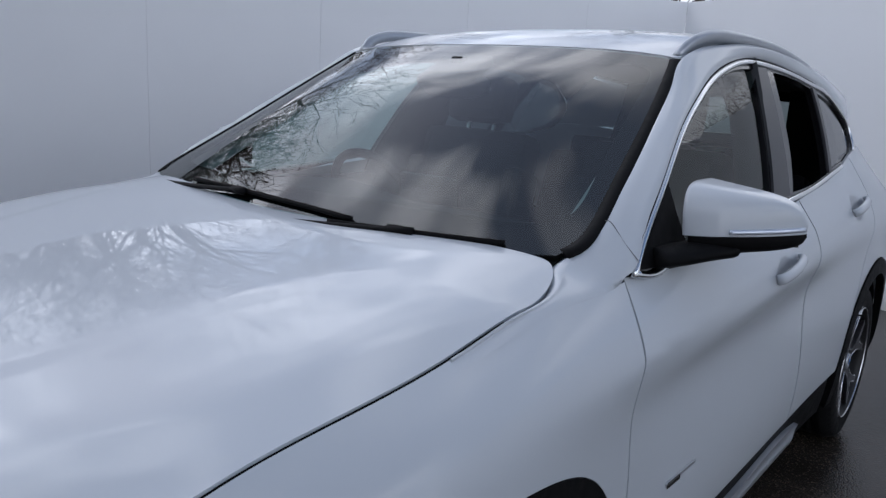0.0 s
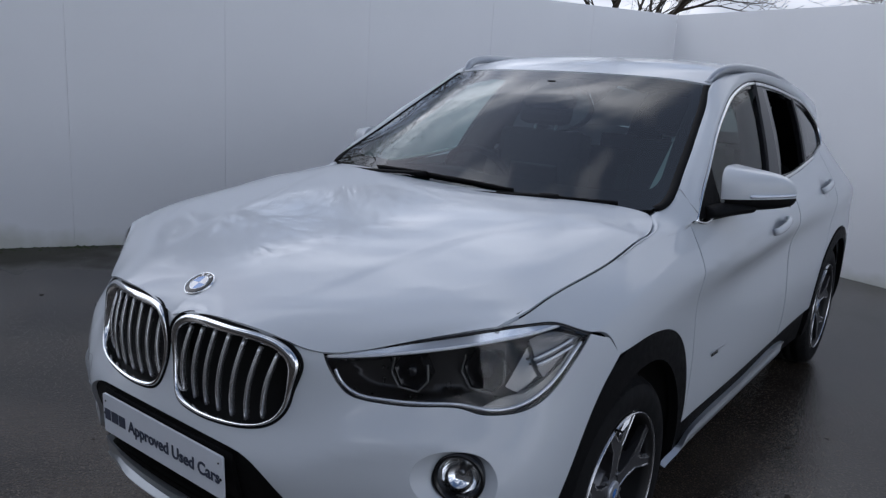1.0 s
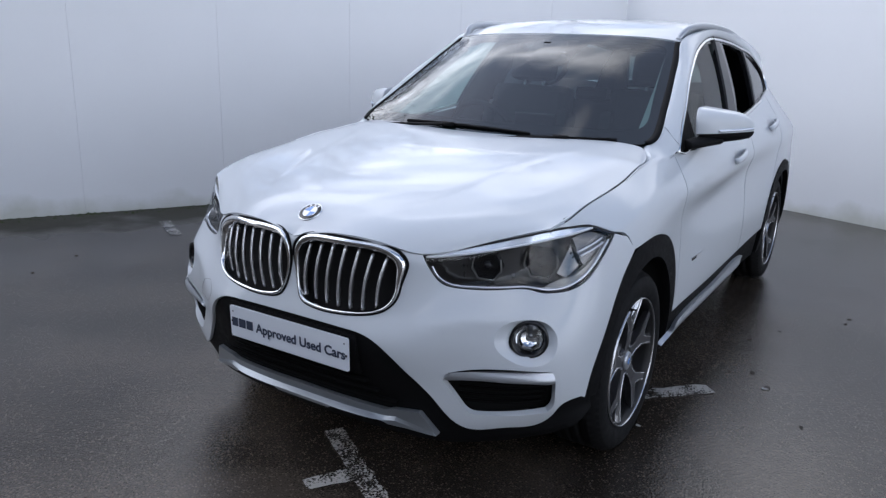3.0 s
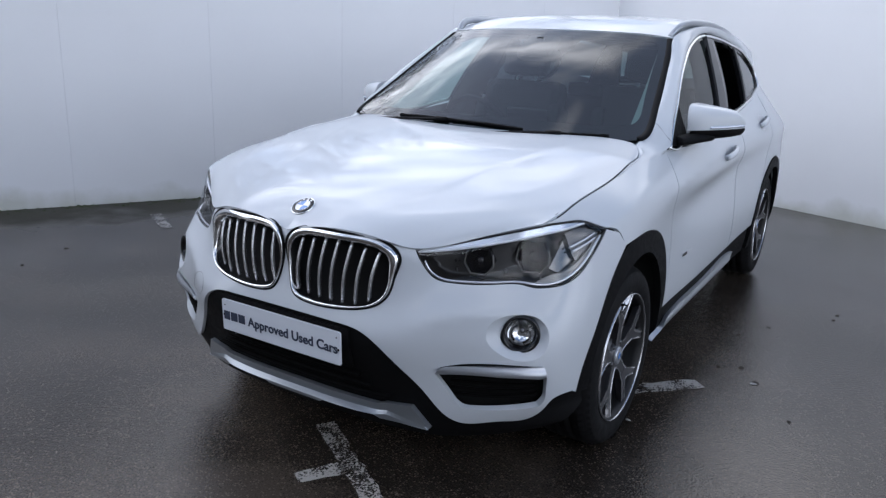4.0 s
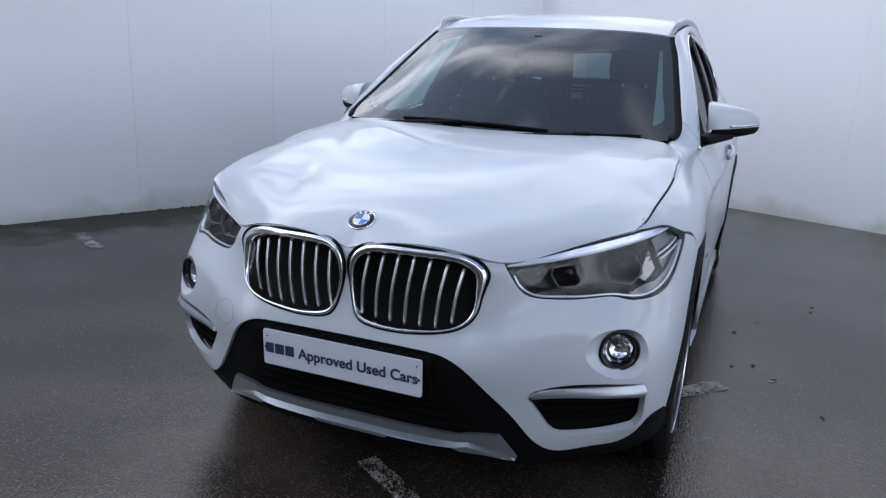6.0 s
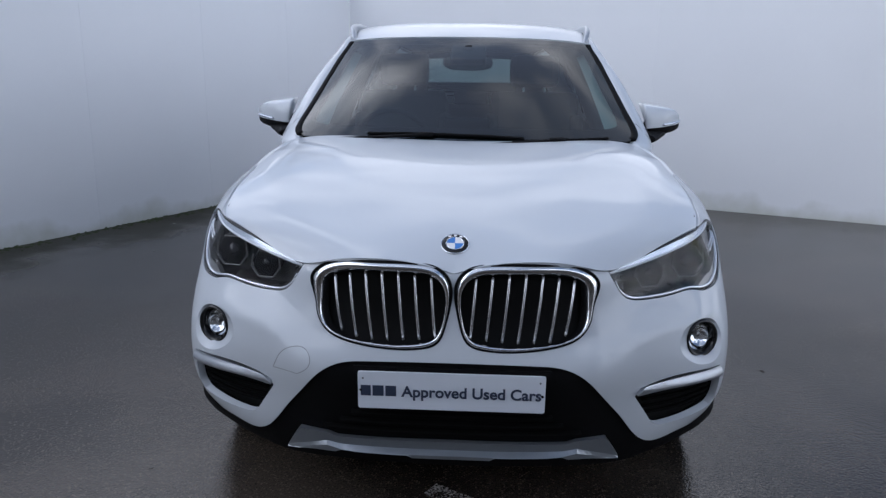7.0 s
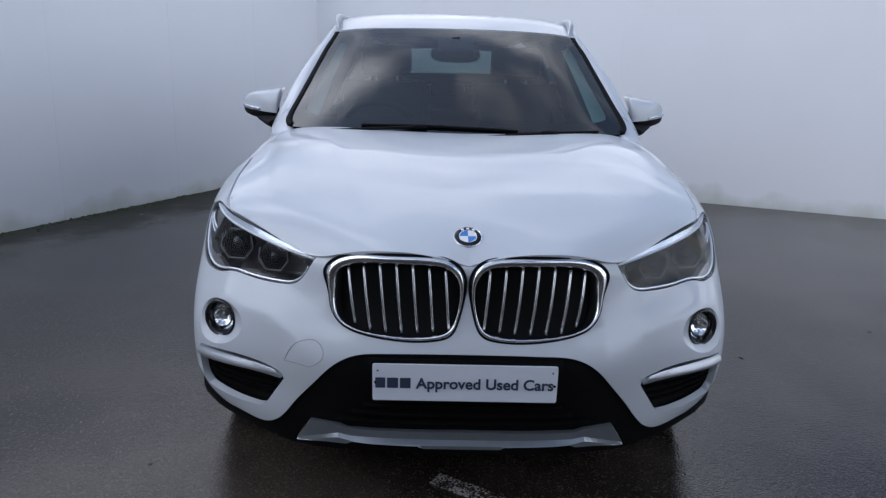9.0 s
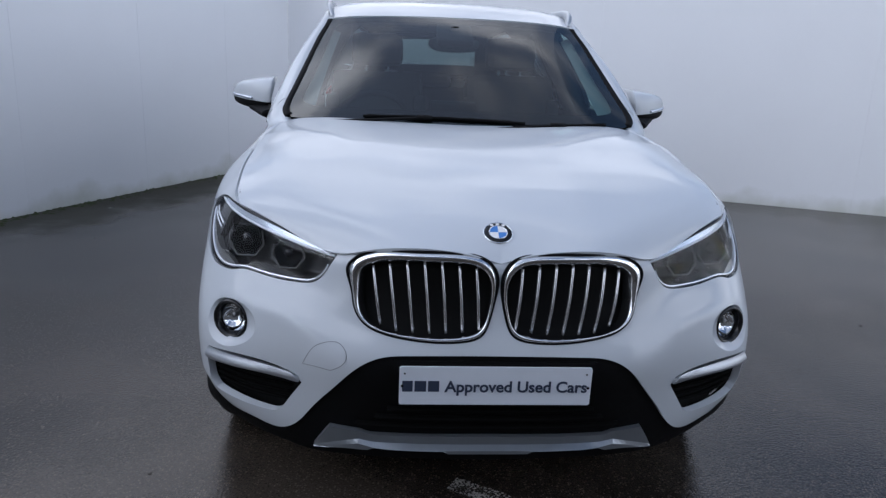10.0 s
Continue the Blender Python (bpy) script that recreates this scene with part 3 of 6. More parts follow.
def hood(q):
    q = np.atleast_2d(np.asarray(q, float))
    P = HOOD(np.stack([q[:, 0], abs(q[:, 1])], 1))
    x, y = P[:, 0], P[:, 1]
    z = hood_terms(x, y) @ HOOD_C
    d = np.clip((q[:, 0] - 0.03) / 0.22, 0, 1)
    d = d * d * (3 - 2 * d)
    P[:, 2] += (z - P[:, 2]) * d + 0.010 * np.clip((y - 0.3) / 0.87, 0, 1.1) * np.clip(1 - (x / 0.78) ** 4, 0, 1)
    return P * np.stack([np.sign(q[:, 1] + 1e-12), np.ones(len(q)), np.ones(len(q))], 1)


WIND = Net(
    [
        [(0, 1.11, 1.050), (.30, 1.135, 1.052), (.55, 1.19, 1.055), (.75, 1.26, 1.060)],
        [(0, 1.42, 1.250), (.28, 1.445, 1.250), (.51, 1.50, 1.247), (.690, 1.58, 1.240)],
        [(0, 1.68, 1.400), (.26, 1.70, 1.399), (.475, 1.75, 1.393), (.637, 1.82, 1.385)],
        [(0, 1.90, 1.500), (.25, 1.91, 1.498), (.45, 1.935, 1.490), (.598, 1.965, 1.475)],
    ],
    [0, .3, .53, .70],
    1,
)


def wind(q):
    q = np.atleast_2d(np.asarray(q, float))
    P = WIND(np.stack([q[:, 0], abs(q[:, 1])], 1))
    return P * np.stack([np.sign(q[:, 1] + 1e-12), np.ones(len(q)), np.ones(len(q))], 1)


def roof_station(y, z, back, drop, wide=1.0):
    """Half of the roof's cross line: flat in the middle, rounded to the edge."""
    out = []
    for x in (0.0, 0.2, 0.4, 0.52, 0.605):
        k = x / 0.605
        out.append((x * wide, y + back * k * k, z - drop * (0.45 * k**2 + 0.2 * k**4 + 0.35 * k**8)))
    return out


ROOF = Net([roof_station(1.90, 1.502, 0.065, 0.026), roof_station(2.15, 1.562, 0.03, 0.034), roof_station(2.60, 1.598, 0.0, 0.048), roof_station(3.40, 1.570, 0.0, 0.064, 0.965), roof_station(4.15, 1.485, -0.09, 0.055, 0.80)], [0, 0.2, 0.4, 0.52, 0.605], 0)


def roof(q):
    q = np.atleast_2d(np.asarray(q, float))
    P = ROOF(np.stack([q[:, 0], abs(q[:, 1])], 1))
    return P * np.stack([np.sign(q[:, 1] + 1e-12), np.ones(len(q)), np.ones(len(q))], 1)


def cabin(q):
    """The side of the cabin, windows and pillars: (y, z)."""
    q = np.atleast_2d(np.asarray(q, float))
    y, z = q[:, 0], q[:, 1]
    x = 0.818 - 0.27 * (z - 1.04) - 0.34 * (z - 1.04) ** 2 - 0.02 * np.clip(y - 2.3, 0, None) ** 1.6 - 0.012 * np.clip(1.9 - y, 0, None) - 0.42 * np.clip(y - 3.5, 0, None) ** 2
    return np.stack([x, y, z], 1)


car = thing("car", "pearl white five-door compact SUV parked on wet asphalt", "car")

# outlines on the skin: u round the car from the middle of the nose, v about the height
KIDNEY_OUT = [(0.036, 0.909), (0.069, 0.931), (0.133, 0.928), (0.222, 0.922), (0.307, 0.939), (0.359, 0.926), (0.397, 0.882), (0.404, 0.830), (0.389, 0.763), (0.367, 0.716), (0.337, 0.684), (0.298, 0.658), (0.233, 0.642), (0.160, 0.636), (0.095, 0.638), (0.047, 0.652), (0.026, 0.691), (0.013, 0.758), (0.012, 0.841)]
KIDNEY_IN = [(0.052, 0.878), (0.087, 0.892), (0.151, 0.885), (0.222, 0.884), (0.295, 0.894), (0.346, 0.882), (0.372, 0.841), (0.372, 0.785), (0.357, 0.728), (0.331, 0.689), (0.289, 0.661), (0.224, 0.650), (0.150, 0.646), (0.085, 0.652), (0.047, 0.666), (0.031, 0.702), (0.024, 0.758), (0.027, 0.826)]
LAMP = [(0.446, 0.924, 1), (0.482, 0.833), (0.529, 0.766), (0.588, 0.752), (0.685, 0.754), (0.762, 0.755), (0.797, 0.742), (0.832, 0.737), (0.891, 0.738), (0.949, 0.757), (1.011, 0.803), (1.122, 0.865, 1), (1.027, 0.901), (0.969, 0.929), (0.901, 0.953), (0.788, 0.987), (0.683, 0.988), (0.576, 0.962)]
TRAP = [(0.233, 0.581), (0.307, 0.572), (0.367, 0.539), (0.435, 0.465), (0.507, 0.376), (0.561, 0.310), (0.608, 0.286), (0.764, 0.289), (0.851, 0.284), (0.909, 0.331), (0.929, 0.360), (1.028, 0.373, 1)]
ARCH = [(1.058, 0.459), (1.104, 0.562), (1.159, 0.669), (1.246, 0.747), (1.354, 0.768), (1.481, 0.761), (1.622, 0.745), (1.829, 0.660), (1.899, 0.538), (1.918, 0.379)]
BLADE = [(0.551, 0.456), (0.565, 0.472), (0.590, 0.479), (0.892, 0.493, 1), (0.898, 0.460), (0.862, 0.458), (0.760, 0.461), (0.680, 0.461), (0.598, 0.455, 1)]
FOG = [(0.752, 0.593), (0.760, 0.624), (0.786, 0.642), (0.824, 0.626), (0.850, 0.595), (0.843, 0.562), (0.812, 0.548), (0.775, 0.561)]
FOGDISH = [(0.710, 0.579), (0.715, 0.621), (0.746, 0.645), (0.785, 0.651), (0.826, 0.642), (0.866, 0.611), (0.885, 0.570), (0.875, 0.535), (0.837, 0.519), (0.791, 0.522), (0.743, 0.543)]
SEAM = [(1.230, 0.831), (1.298, 0.773, 1)]
def edge_shift():
    """How far the bonnet's side edge must move to lie beside the fender's top edge."""
    us = np.linspace(0.0, UH, 60)
    P = hood(np.stack([us, np.full(60, 0.78)], 1))
    E = skin(np.stack([np.linspace(0.74, 1.70, 120), np.full(120, 0.998)], 1))
    dx = np.interp(P[:, 1], E[:, 1], E[:, 0] - 0.0045) - P[:, 0]
    dz = np.interp(P[:, 1], E[:, 1], E[:, 2]) - P[:, 2]
    fade = np.clip((1.16 - P[:, 1]) / 0.12, 0, 1) * np.clip((P[:, 1] - 0.36) / 0.1, 0, 1)
    for _ in range(3):
        fade = np.convolve(np.pad(fade, 2, mode="edge"), np.full(5, 0.2), mode="valid")
    return us, dx * fade, dz * fade


SHIFT = edge_shift()


RIDGE_A = ((0.10, 0.30, 0.41, 0.52, 0.656, 0.811, 0.988, 1.2), (0.27, 0.335, 0.365, 0.395, 0.425, 0.468, 0.53, 0.60))
RIDGE_B = ((0.10, 0.22, 0.34, 0.41, 0.49, 0.585, 0.75, 0.908, 1.041, 1.2), (0.42, 0.49, 0.56, 0.60, 0.64, 0.672, 0.705, 0.733, 0.748, 0.76))


def creased(q):
    """The bonnet with its two raised ridges on either side."""
    q = np.atleast_2d(np.asarray(q, float))
    P = hood(q)
    w = np.clip(abs(q[:, 1]) / 0.78, 0, 1.05) ** 6
    P[:, 0] += np.sign(q[:, 1]) * w * np.interp(q[:, 0], SHIFT[0], SHIFT[1])
    P[:, 2] += w * np.interp(q[:, 0], SHIFT[0], SHIFT[2])
    y, ax = P[:, 1], abs(P[:, 0])
    fade = np.clip((y - 0.12) / 0.25, 0, 1)
    # the raised middle ends in a soft step
    d = np.clip((ax - np.interp(y, RIDGE_A[0], RIDGE_A[1])) / 0.055 + 0.5, 0, 1)
    P[:, 2] += 0.0022 * fade * np.clip((1.12 - y) / 0.3, 0, 1) * (1 - d * d * (3 - 2 * d))
    # outside the outer ridge a facet falls to the edge
    line = np.interp(y, RIDGE_B[0], RIDGE_B[1])
    d = ax - line
    inner = np.exp(-((d / 0.11) ** 2))
    outer = np.clip(1 - d / np.maximum(0.782 - line, 0.02), 0, 1)
    k = 1 / (1 + np.exp(-d / 0.006))
    P[:, 2] += 0.0060 * fade * np.clip((1.15 - y) / 0.5, 0, 1) * (inner * (1 - k) + outer * k)
    return P


def flip_u(points):
    return [(-p[0], *p[1:]) for p in points][::-1]


def stretch(loop_pts, d):
    return shrink(loop_pts, -d)


def on_skin(q, off=0.0):
    q = np.atleast_2d(q)
    return skin(q) + off * normals_of(skin, q)


GAP = 0.0032

# bonnet
hood_loop = loop([(0.0, -0.78, 1), (0.0, -0.62), (0.003, -0.4), (0.007, -0.2), (0.007, 0.0), (0.007, 0.2), (0.003, 0.4), (0.0, 0.62), (0.0, 0.78, 1), (UH - 0.09, 0.78, 1), (UH - 0.06, 0.776), (UH - 0.032, 0.762), (UH - 0.012, 0.738), (UH - 0.002, 0.70), (UH, 0.66, 1), (UH, 0.4), (UH, 0.0), (UH, -0.4), (UH, -0.66, 1), (UH - 0.002, -0.70), (UH - 0.012, -0.738), (UH - 0.032, -0.762), (UH - 0.06, -0.776), (UH - 0.09, -0.78, 1)])
bonnet = part("bonnet", panel(creased, shrink(dense(hood_loop, 0.02), GAP), step=0.018, sign=-1, lip=0.02), PAINT, car, "white bonnet with raised ridges")

# front bumper, one piece from wheel arch to wheel arch
trap_r = loop([(0.0, 0.583, 1)] + TRAP, closed=False)
arch_f = [(1.036, 0.360, 1)] + ARCH[:4] + [(SEAM[1][0], SEAM[1][1], 1)]
lamp_low = LAMP[:12][::-1]
right = [tuple(p) + ((1,) if i in (0,) else ()) for i, p in enumerate(trap_r[:-1])]
side_up = loop(arch_f, closed=False)[:-1]
seam_up = [(SEAM[1][0], SEAM[1][1]), (SEAM[0][0], SEAM[0][1])]
lamp_lo = loop(lamp_low, closed=False)
top_in = loop([(0.446, 0.930, 1), (0.40, 0.945), (0.36, 0.962), (0.30, 0.972), (0.22, 0.965), (0.13, 0.968), (0.07, 0.968), (0.03, 0.945), (0.0, 0.925, 1)], closed=False)
half = np.concatenate([trap_r[:-1], side_up, np.array(seam_up), lamp_lo, top_in[1:]])
whole = np.concatenate([half, (half * [-1, 1])[::-1][1:-1]])
KO, KI = (loop([(u + 0.020 * math.exp(-(((u - 0.35) / 0.055) ** 2) - ((v - 0.70) / 0.055) ** 2), v - 0.17 * max(0.0, 0.70 - v) - 0.012 * math.exp(-(((u - 0.34) / 0.05) ** 2) - ((v - 0.68) / 0.05) ** 2)) for u, v in k]) for k in (KIDNEY_OUT, KIDNEY_IN))
INTAKE_R = [(0.545, 0.448, 1), (0.565, 0.472, 1), (0.590, 0.479), (0.892, 0.493, 1), (0.904, 0.465), (0.909, 0.41), (0.903, 0.362), (0.886, 0.342, 1), (0.652, 0.340, 1), (0.625, 0.346), (0.606, 0.361, 1)]
DISH, INT = stretch(loop(FOGDISH), 0.007), loop(INTAKE_R)
holes = []
for h in (KO, DISH, INT):
    holes += [h, (h * [-1, 1])[::-1]]
bumper = part("front_bumper", panel(skin, shrink(whole, 0.0), holes, step=0.022, lip=0.022), PAINT, car, "white front bumper")

# black lower part of the bumper
low = [(0, 0.61, 1), (0.43, 0.61, 1), (0.50, 0.45), (0.545, 0.36), (0.60, 0.335), (0.88, 0.33, 1), (0.95, 0.385), (1.09, 0.375, 1), (1.088, 0.290, 1), (0.98, 0.240), (0.84, 0.215), (0.62, 0.205), (0.4, 0.20), (0, 0.19, 1)]
low_r = loop(low, closed=False)
low_all = np.concatenate([low_r, (low_r * [-1, 1])[::-1][1:-1]])


def low_surf(q):
    """The skin with its lower corners drawn out into a chin ahead of the wheels."""
    q = np.atleast_2d(np.asarray(q, float))
    P = skin(q)
    k = np.clip((0.31 - q[:, 1]) / 0.08, 0, 1) * np.clip((abs(q[:, 0]) - 0.62) / 0.24, 0, 1)
    P[:, 0] += 0.040 * k * np.sign(q[:, 0])
    P[:, 1] -= 0.018 * k
    return P


part("bumper_lower", panel(low_surf, low_all, step=0.035, off=-0.012, lip=0.02), BLACK, car, "black plastic lower bumper")
MESH_BAR = mat("grille_bar_black", (0.004, 0.004, 0.004), rough=0.8, spec=0.04)
# air intake bars behind the plate
for k in range(5):
    v = 0.335 + 0.032 * k
    w = 0.36 - 0.035 * k + (0.02 if k < 1 else 0)
    us = np.stack([np.linspace(-w, w, 25), np.full(25, v)], 1)
    part("grille_bar", sweep(on_skin(us, -0.008), normals_of(skin, us), oval(0.006, 0.012, 8)), MESH_BAR, bumper)
# silver skid plate: an upper face, a folded-out ledge and a lower face
SKIDM = mat("skid_silver", (0.26, 0.28, 0.30), rough=0.32, metal=0.6, vary=0.1, vscale=25)
ku = sorted({float(k) for k in np.round(np.concatenate([np.linspace(-0.505, 0.505, 61), [s * k for s in (-1, 1) for k in (0.115, 0.13, 0.325, 0.345, 0.365, 0.454)]]), 4)})
au = np.abs(np.array(ku))
sk_top = np.interp(au, [0, 0.34, 0.365, 0.454, 0.505], [0.306, 0.302, 0.312, 0.320, 0.243])
sk_low = np.interp(au, [0, 0.115, 0.13, 0.325, 0.345, 0.40, 0.505], [0.252, 0.252, 0.262, 0.263, 0.252, 0.250, 0.240])
fold = np.interp(au, [0, 0.33, 0.37, 0.505], [0.270, 0.270, 0.278, 0.242])
fold = np.clip(fold, sk_low + 0.001, sk_top - 0.0005)
skid_rows = []
ledge = np.interp(au, [0, 0.28, 0.42, 0.505], [0.020, 0.020, 0.006, 0.004])
for v, out in ((sk_top, 0 * au - 0.016), (sk_top, 0 * au + 0.006), (np.minimum(fold + 0.006, sk_top), 0 * au + 0.008), (np.maximum(fold - 0.006, sk_low), 0.008 + ledge), (sk_low, 0.010 + ledge), (sk_low, 0 * au - 0.01)):
    skid_rows.append(skin(np.stack([np.array(ku), v], 1)) - np.array([0, 1.0, 0]) * out[:, None])
n = len(ku)
skid_f = [(j * n + i, (j + 1) * n + i, (j + 1) * n + i + 1, j * n + i + 1) for j in range(5) for i in range(n - 1)]
part("skid_plate", (np.concatenate(skid_rows), skid_f, None, False), SKIDM, car, "satin silver skid plate")
# tow eye cover
SEAMGREY = mat("shut_line", (0.16, 0.165, 0.17), rough=0.6)
tow = loop([(-0.542, 0.512, 1), (-0.497, 0.580), (-0.470, 0.594), (-0.428, 0.598), (-0.408, 0.578), (-0.406, 0.556), (-0.452, 0.511, 1), (-0.50, 0.513)])
q = dense(tow, 0.01)
part("tow_eye_cover", sweep(on_skin(q, 0.0004), normals_of(skin, q), oval(0.0007, 0.0004, 6), closed=True), SEAMGREY, bumper)

# black strip below the gap beside the bonnet, put in as the gap's shade
gq = np.stack([np.linspace(0.86, 1.66, 60), np.full(60, 0.9985)], 1)
both("bonnet_gap_shade", sweep(on_skin(gq, -0.009) - [0.003, 0, 0], normals_of(skin, gq), [(-0.009, -0.004), (-0.009, 0.002), (0.009, 0.002), (0.009, -0.004)]), BLACK, bonnet)

# fenders
fender = loop(
    [(1.124, 0.868, 1)] + [(u, v + 0.002) for u, v, *_ in LAMP[12:15]] + [(0.80, 0.995, 1), (0.95, 0.999), (1.1, 0.999), (1.47, 0.999), (1.66, 0.999, 1), (1.66, 0.985, 1), (1.80, 0.985), (1.95, 0.986), (2.02, 0.988, 1), (1.988, 0.94), (1.952, 0.864), (1.94, 0.70), (1.935, 0.50), (1.925, 0.379, 1), (1.911, 0.379, 1)]
    + [(p[0], p[1]) for p in ARCH[:3:-1][1:]] + [(1.291, 0.773, 1), (1.23, 0.834)]
)
both("fender", panel(skin, shrink(dense(fender, 0.03), GAP * 0.6), step=0.03), PAINT, car)


def wheel_circle(cy, r, a0, a1, n=24):
    return [(cy + r * math.cos(radians(a)), 0.335 + r * math.sin(radians(a))) for a in np.linspace(a0, a1, n)]


# black arch trims
outer_f = loop([(1.036, 0.355, 1)] + ARCH[:-1] + [(1.911, 0.379), (1.905, 0.30, 1)], closed=False)
inner_f = np.array(flank(wheel_circle(0.83, 0.392, -10, 176)))
both("arch_trim", panel(skin, np.concatenate([outer_f, inner_f]), step=0.03, off=0.0015, lip=0.03), BLACK, car, "black plastic wheel arch trim")
outer_r = np.array(flank(wheel_circle(3.487, 0.455, 188, -8)))
inner_r = np.array(flank(wheel_circle(3.487, 0.392, -8, 188)))
both("arch_trim", panel(skin, np.concatenate([outer_r, inner_r]), step=0.03, off=0.006, lip=0.03), BLACK, car, "black plastic wheel arch trim")

# doors
door_f = loop([(2.02, 0.995, 1), (1.988, 0.94), (1.952, 0.864), (1.94, 0.70), (1.935, 0.50), (1.925, 0.377, 1), (2.5, 0.378), (3.10, 0.385, 1), (3.14, 0.6), (3.16, 0.8), (3.17, 1.0, 1), (2.6, 1.0)])
door_r = loop([(3.175, 1.0, 1), (3.165, 0.8), (3.145, 0.6), (3.105, 0.385, 1), (3.69, 0.40, 1), (3.712, 0.455), (3.735, 0.508), (3.83, 0.642), (3.93, 0.78), (4.0, 0.88), (4.03, 1.0, 1), (3.6, 1.0)])
doors = both("front_door", panel(skin, shrink(dense(door_f, 0.03), GAP), step=0.02), PAINT, car)
doors_r = both("rear_door", panel(skin, shrink(dense(door_r, 0.03), GAP), step=0.022), PAINT, car)
quarter = loop([(4.03, 1.0, 1), (4.0, 0.88), (3.93, 0.78)] + [(p[0], p[1]) for p in outer_r[4:-1]] + [(4.62, 0.36, 1), (4.9, 0.42, 1), (4.86, 0.7), (4.82, 1.0, 1), (4.4, 1.0)])
both("rear_quarter", panel(skin, shrink(dense(quarter, 0.03), GAP), step=0.04), PAINT, car)
tail = np.array([(4.83, 1.0), (4.87, 0.7), (5.3, 0.69), (5.768, 0.69), (6.236, 0.69), (6.666, 0.7), (6.706, 1.0)])
part("tailgate", panel(skin, tail, step=0.05), PAINT, car)
tail2 = np.array([(4.87, 0.69), (4.9, 0.43), (4.95, 0.25), (5.768, 0.22), (6.586, 0.25), (6.636, 0.43), (6.666, 0.69), (5.768, 0.68)])
part("rear_bumper", panel(skin, tail2, step=0.05), PAINT, car)
tl = loop([(4.90, 0.90, 1), (4.92, 0.925), (4.96, 0.93, 1), (4.97, 0.86, 1), (4.92, 0.855)])
REDLENS = mat("red_lamp", (0.35, 0.01, 0.012), rough=0.08, coat=1.0)
both("tail_lamp", panel(skin, tl, step=0.03, off=0.008), REDLENS, car, "red tail lamp")

# sills with their silver strip
sill = [(1.90, 0.374, 1), (2.5, 0.374), (3.10, 0.38), (3.62, 0.395, 1), (3.64, 0.22, 1), (1.90, 0.22, 1)]
sills = both("sill_trim", panel(skin, loop(sill), step=0.05, off=-0.004, lip=0.03), BLACK, car, "black plastic sill cladding")
strip = loop([(1.80, 0.258, 1), (1.93, 0.288), (2.1, 0.312), (2.7, 0.322), (3.20, 0.33), (3.27, 0.318, 1), (3.20, 0.292), (2.5, 0.270), (1.98, 0.259)])


def strip_surf(q):
    P = skin(q)
    P[:, 0] += 0.012 * np.exp(-(((np.atleast_2d(q)[:, 1] - 0.285) / 0.018) ** 2))
    return P


both("sill_strip", panel(strip_surf, strip, step=0.015, off=0.010, lip=0.02), SATIN, sills, "satin silver sill strip")

# door handles and side lettering
for seam, u, v in ((doors, 2.70, 0.905), (doors_r, 3.68, 0.915)):
    us = np.stack([np.linspace(u, u + 0.225, 21), np.linspace(v, v + 0.008, 21)], 1)
    k = np.sin(np.linspace(0, math.pi, 21)) ** 0.35
    base = on_skin(us, 0.0)
    nn = normals_of(skin, us)
    both("handle", sweep(base + nn * (0.006 + 0.022 * k)[:, None], nn, [(-0.013, -0.006), (-0.014, 0.003), (-0.006, 0.009), (0.007, 0.009), (0.014, 0.003), (0.013, -0.006)]), PAINT, seam)
    cup = loop([(u + 0.02, v + 0.004), (u + 0.06, v + 0.030), (u + 0.12, v + 0.030), (u + 0.16, v + 0.006), (u + 0.12, v - 0.022), (u + 0.06, v - 0.022)])
    both("handle_cup", panel(skin, cup, step=0.012, off=0.0008, lip=0), SATIN, seam)
us = np.stack([np.linspace(2.13, 2.285, 16), np.full(16, 0.560)], 1)
both("side_badge", sweep(on_skin(us, 0.001), normals_of(skin, us), [(-0.004, 0), (-0.004, 0.0015), (0.004, 0.0015), (0.004, 0)]), SATIN, doors)
us = np.stack([np.linspace(2.135, 2.20, 8), np.full(8, 0.555)], 1)
both("side_badge", sweep(on_skin(us, 0.002), normals_of(skin, us), [(-0.006, 0), (-0.006, 0.0018), (0.006, 0.0018), (0.006, 0)]), GLOSS, doors)

# ---- grille ----
MESH = mat("grille_black", (0.004, 0.004, 0.004), rough=0.65, spec=0.2)
SLAT = mat("slat_silver", (0.62, 0.62, 0.63), rough=0.25, metal=0.85)


def ring_between(a, b, surf):
    """A frame between an outer and an inner loop, crowned between them."""
    n = 96
    def even(l):
        l = np.concatenate([l, l[:1]])
        k = np.concatenate([[0], np.cumsum(np.linalg.norm(np.diff(l, axis=0), axis=1))])
        x = np.linspace(0, k[-1], n + 1)[:-1]
        return np.stack([np.interp(x, k, l[:, 0]), np.interp(x, k, l[:, 1])], 1)
    A = even(a)
    B = np.array([b[np.argmin(((b - p) ** 2).sum(1))] for p in A])
    for _ in range(3):
        B = (np.roll(B, 1, 0) + 2 * B + np.roll(B, -1, 0)) / 4
    rows = []
    for s, o in ((0.0, -0.012), (0.0, 0.002), (0.12, 0.007), (0.45, 0.010), (0.8, 0.006), (1.0, -0.002), (1.0, -0.035)):
        q = A + (B - A) * s
        rows.append(surf(q) + normals_of(surf, q) * o)
    V = np.concatenate(rows)
    F = [(j * n + i, j * n + (i + 1) % n, (j + 1) * n + (i + 1) % n, (j + 1) * n + i) for j in range(len(rows) - 1) for i in range(n)]
    return V, F


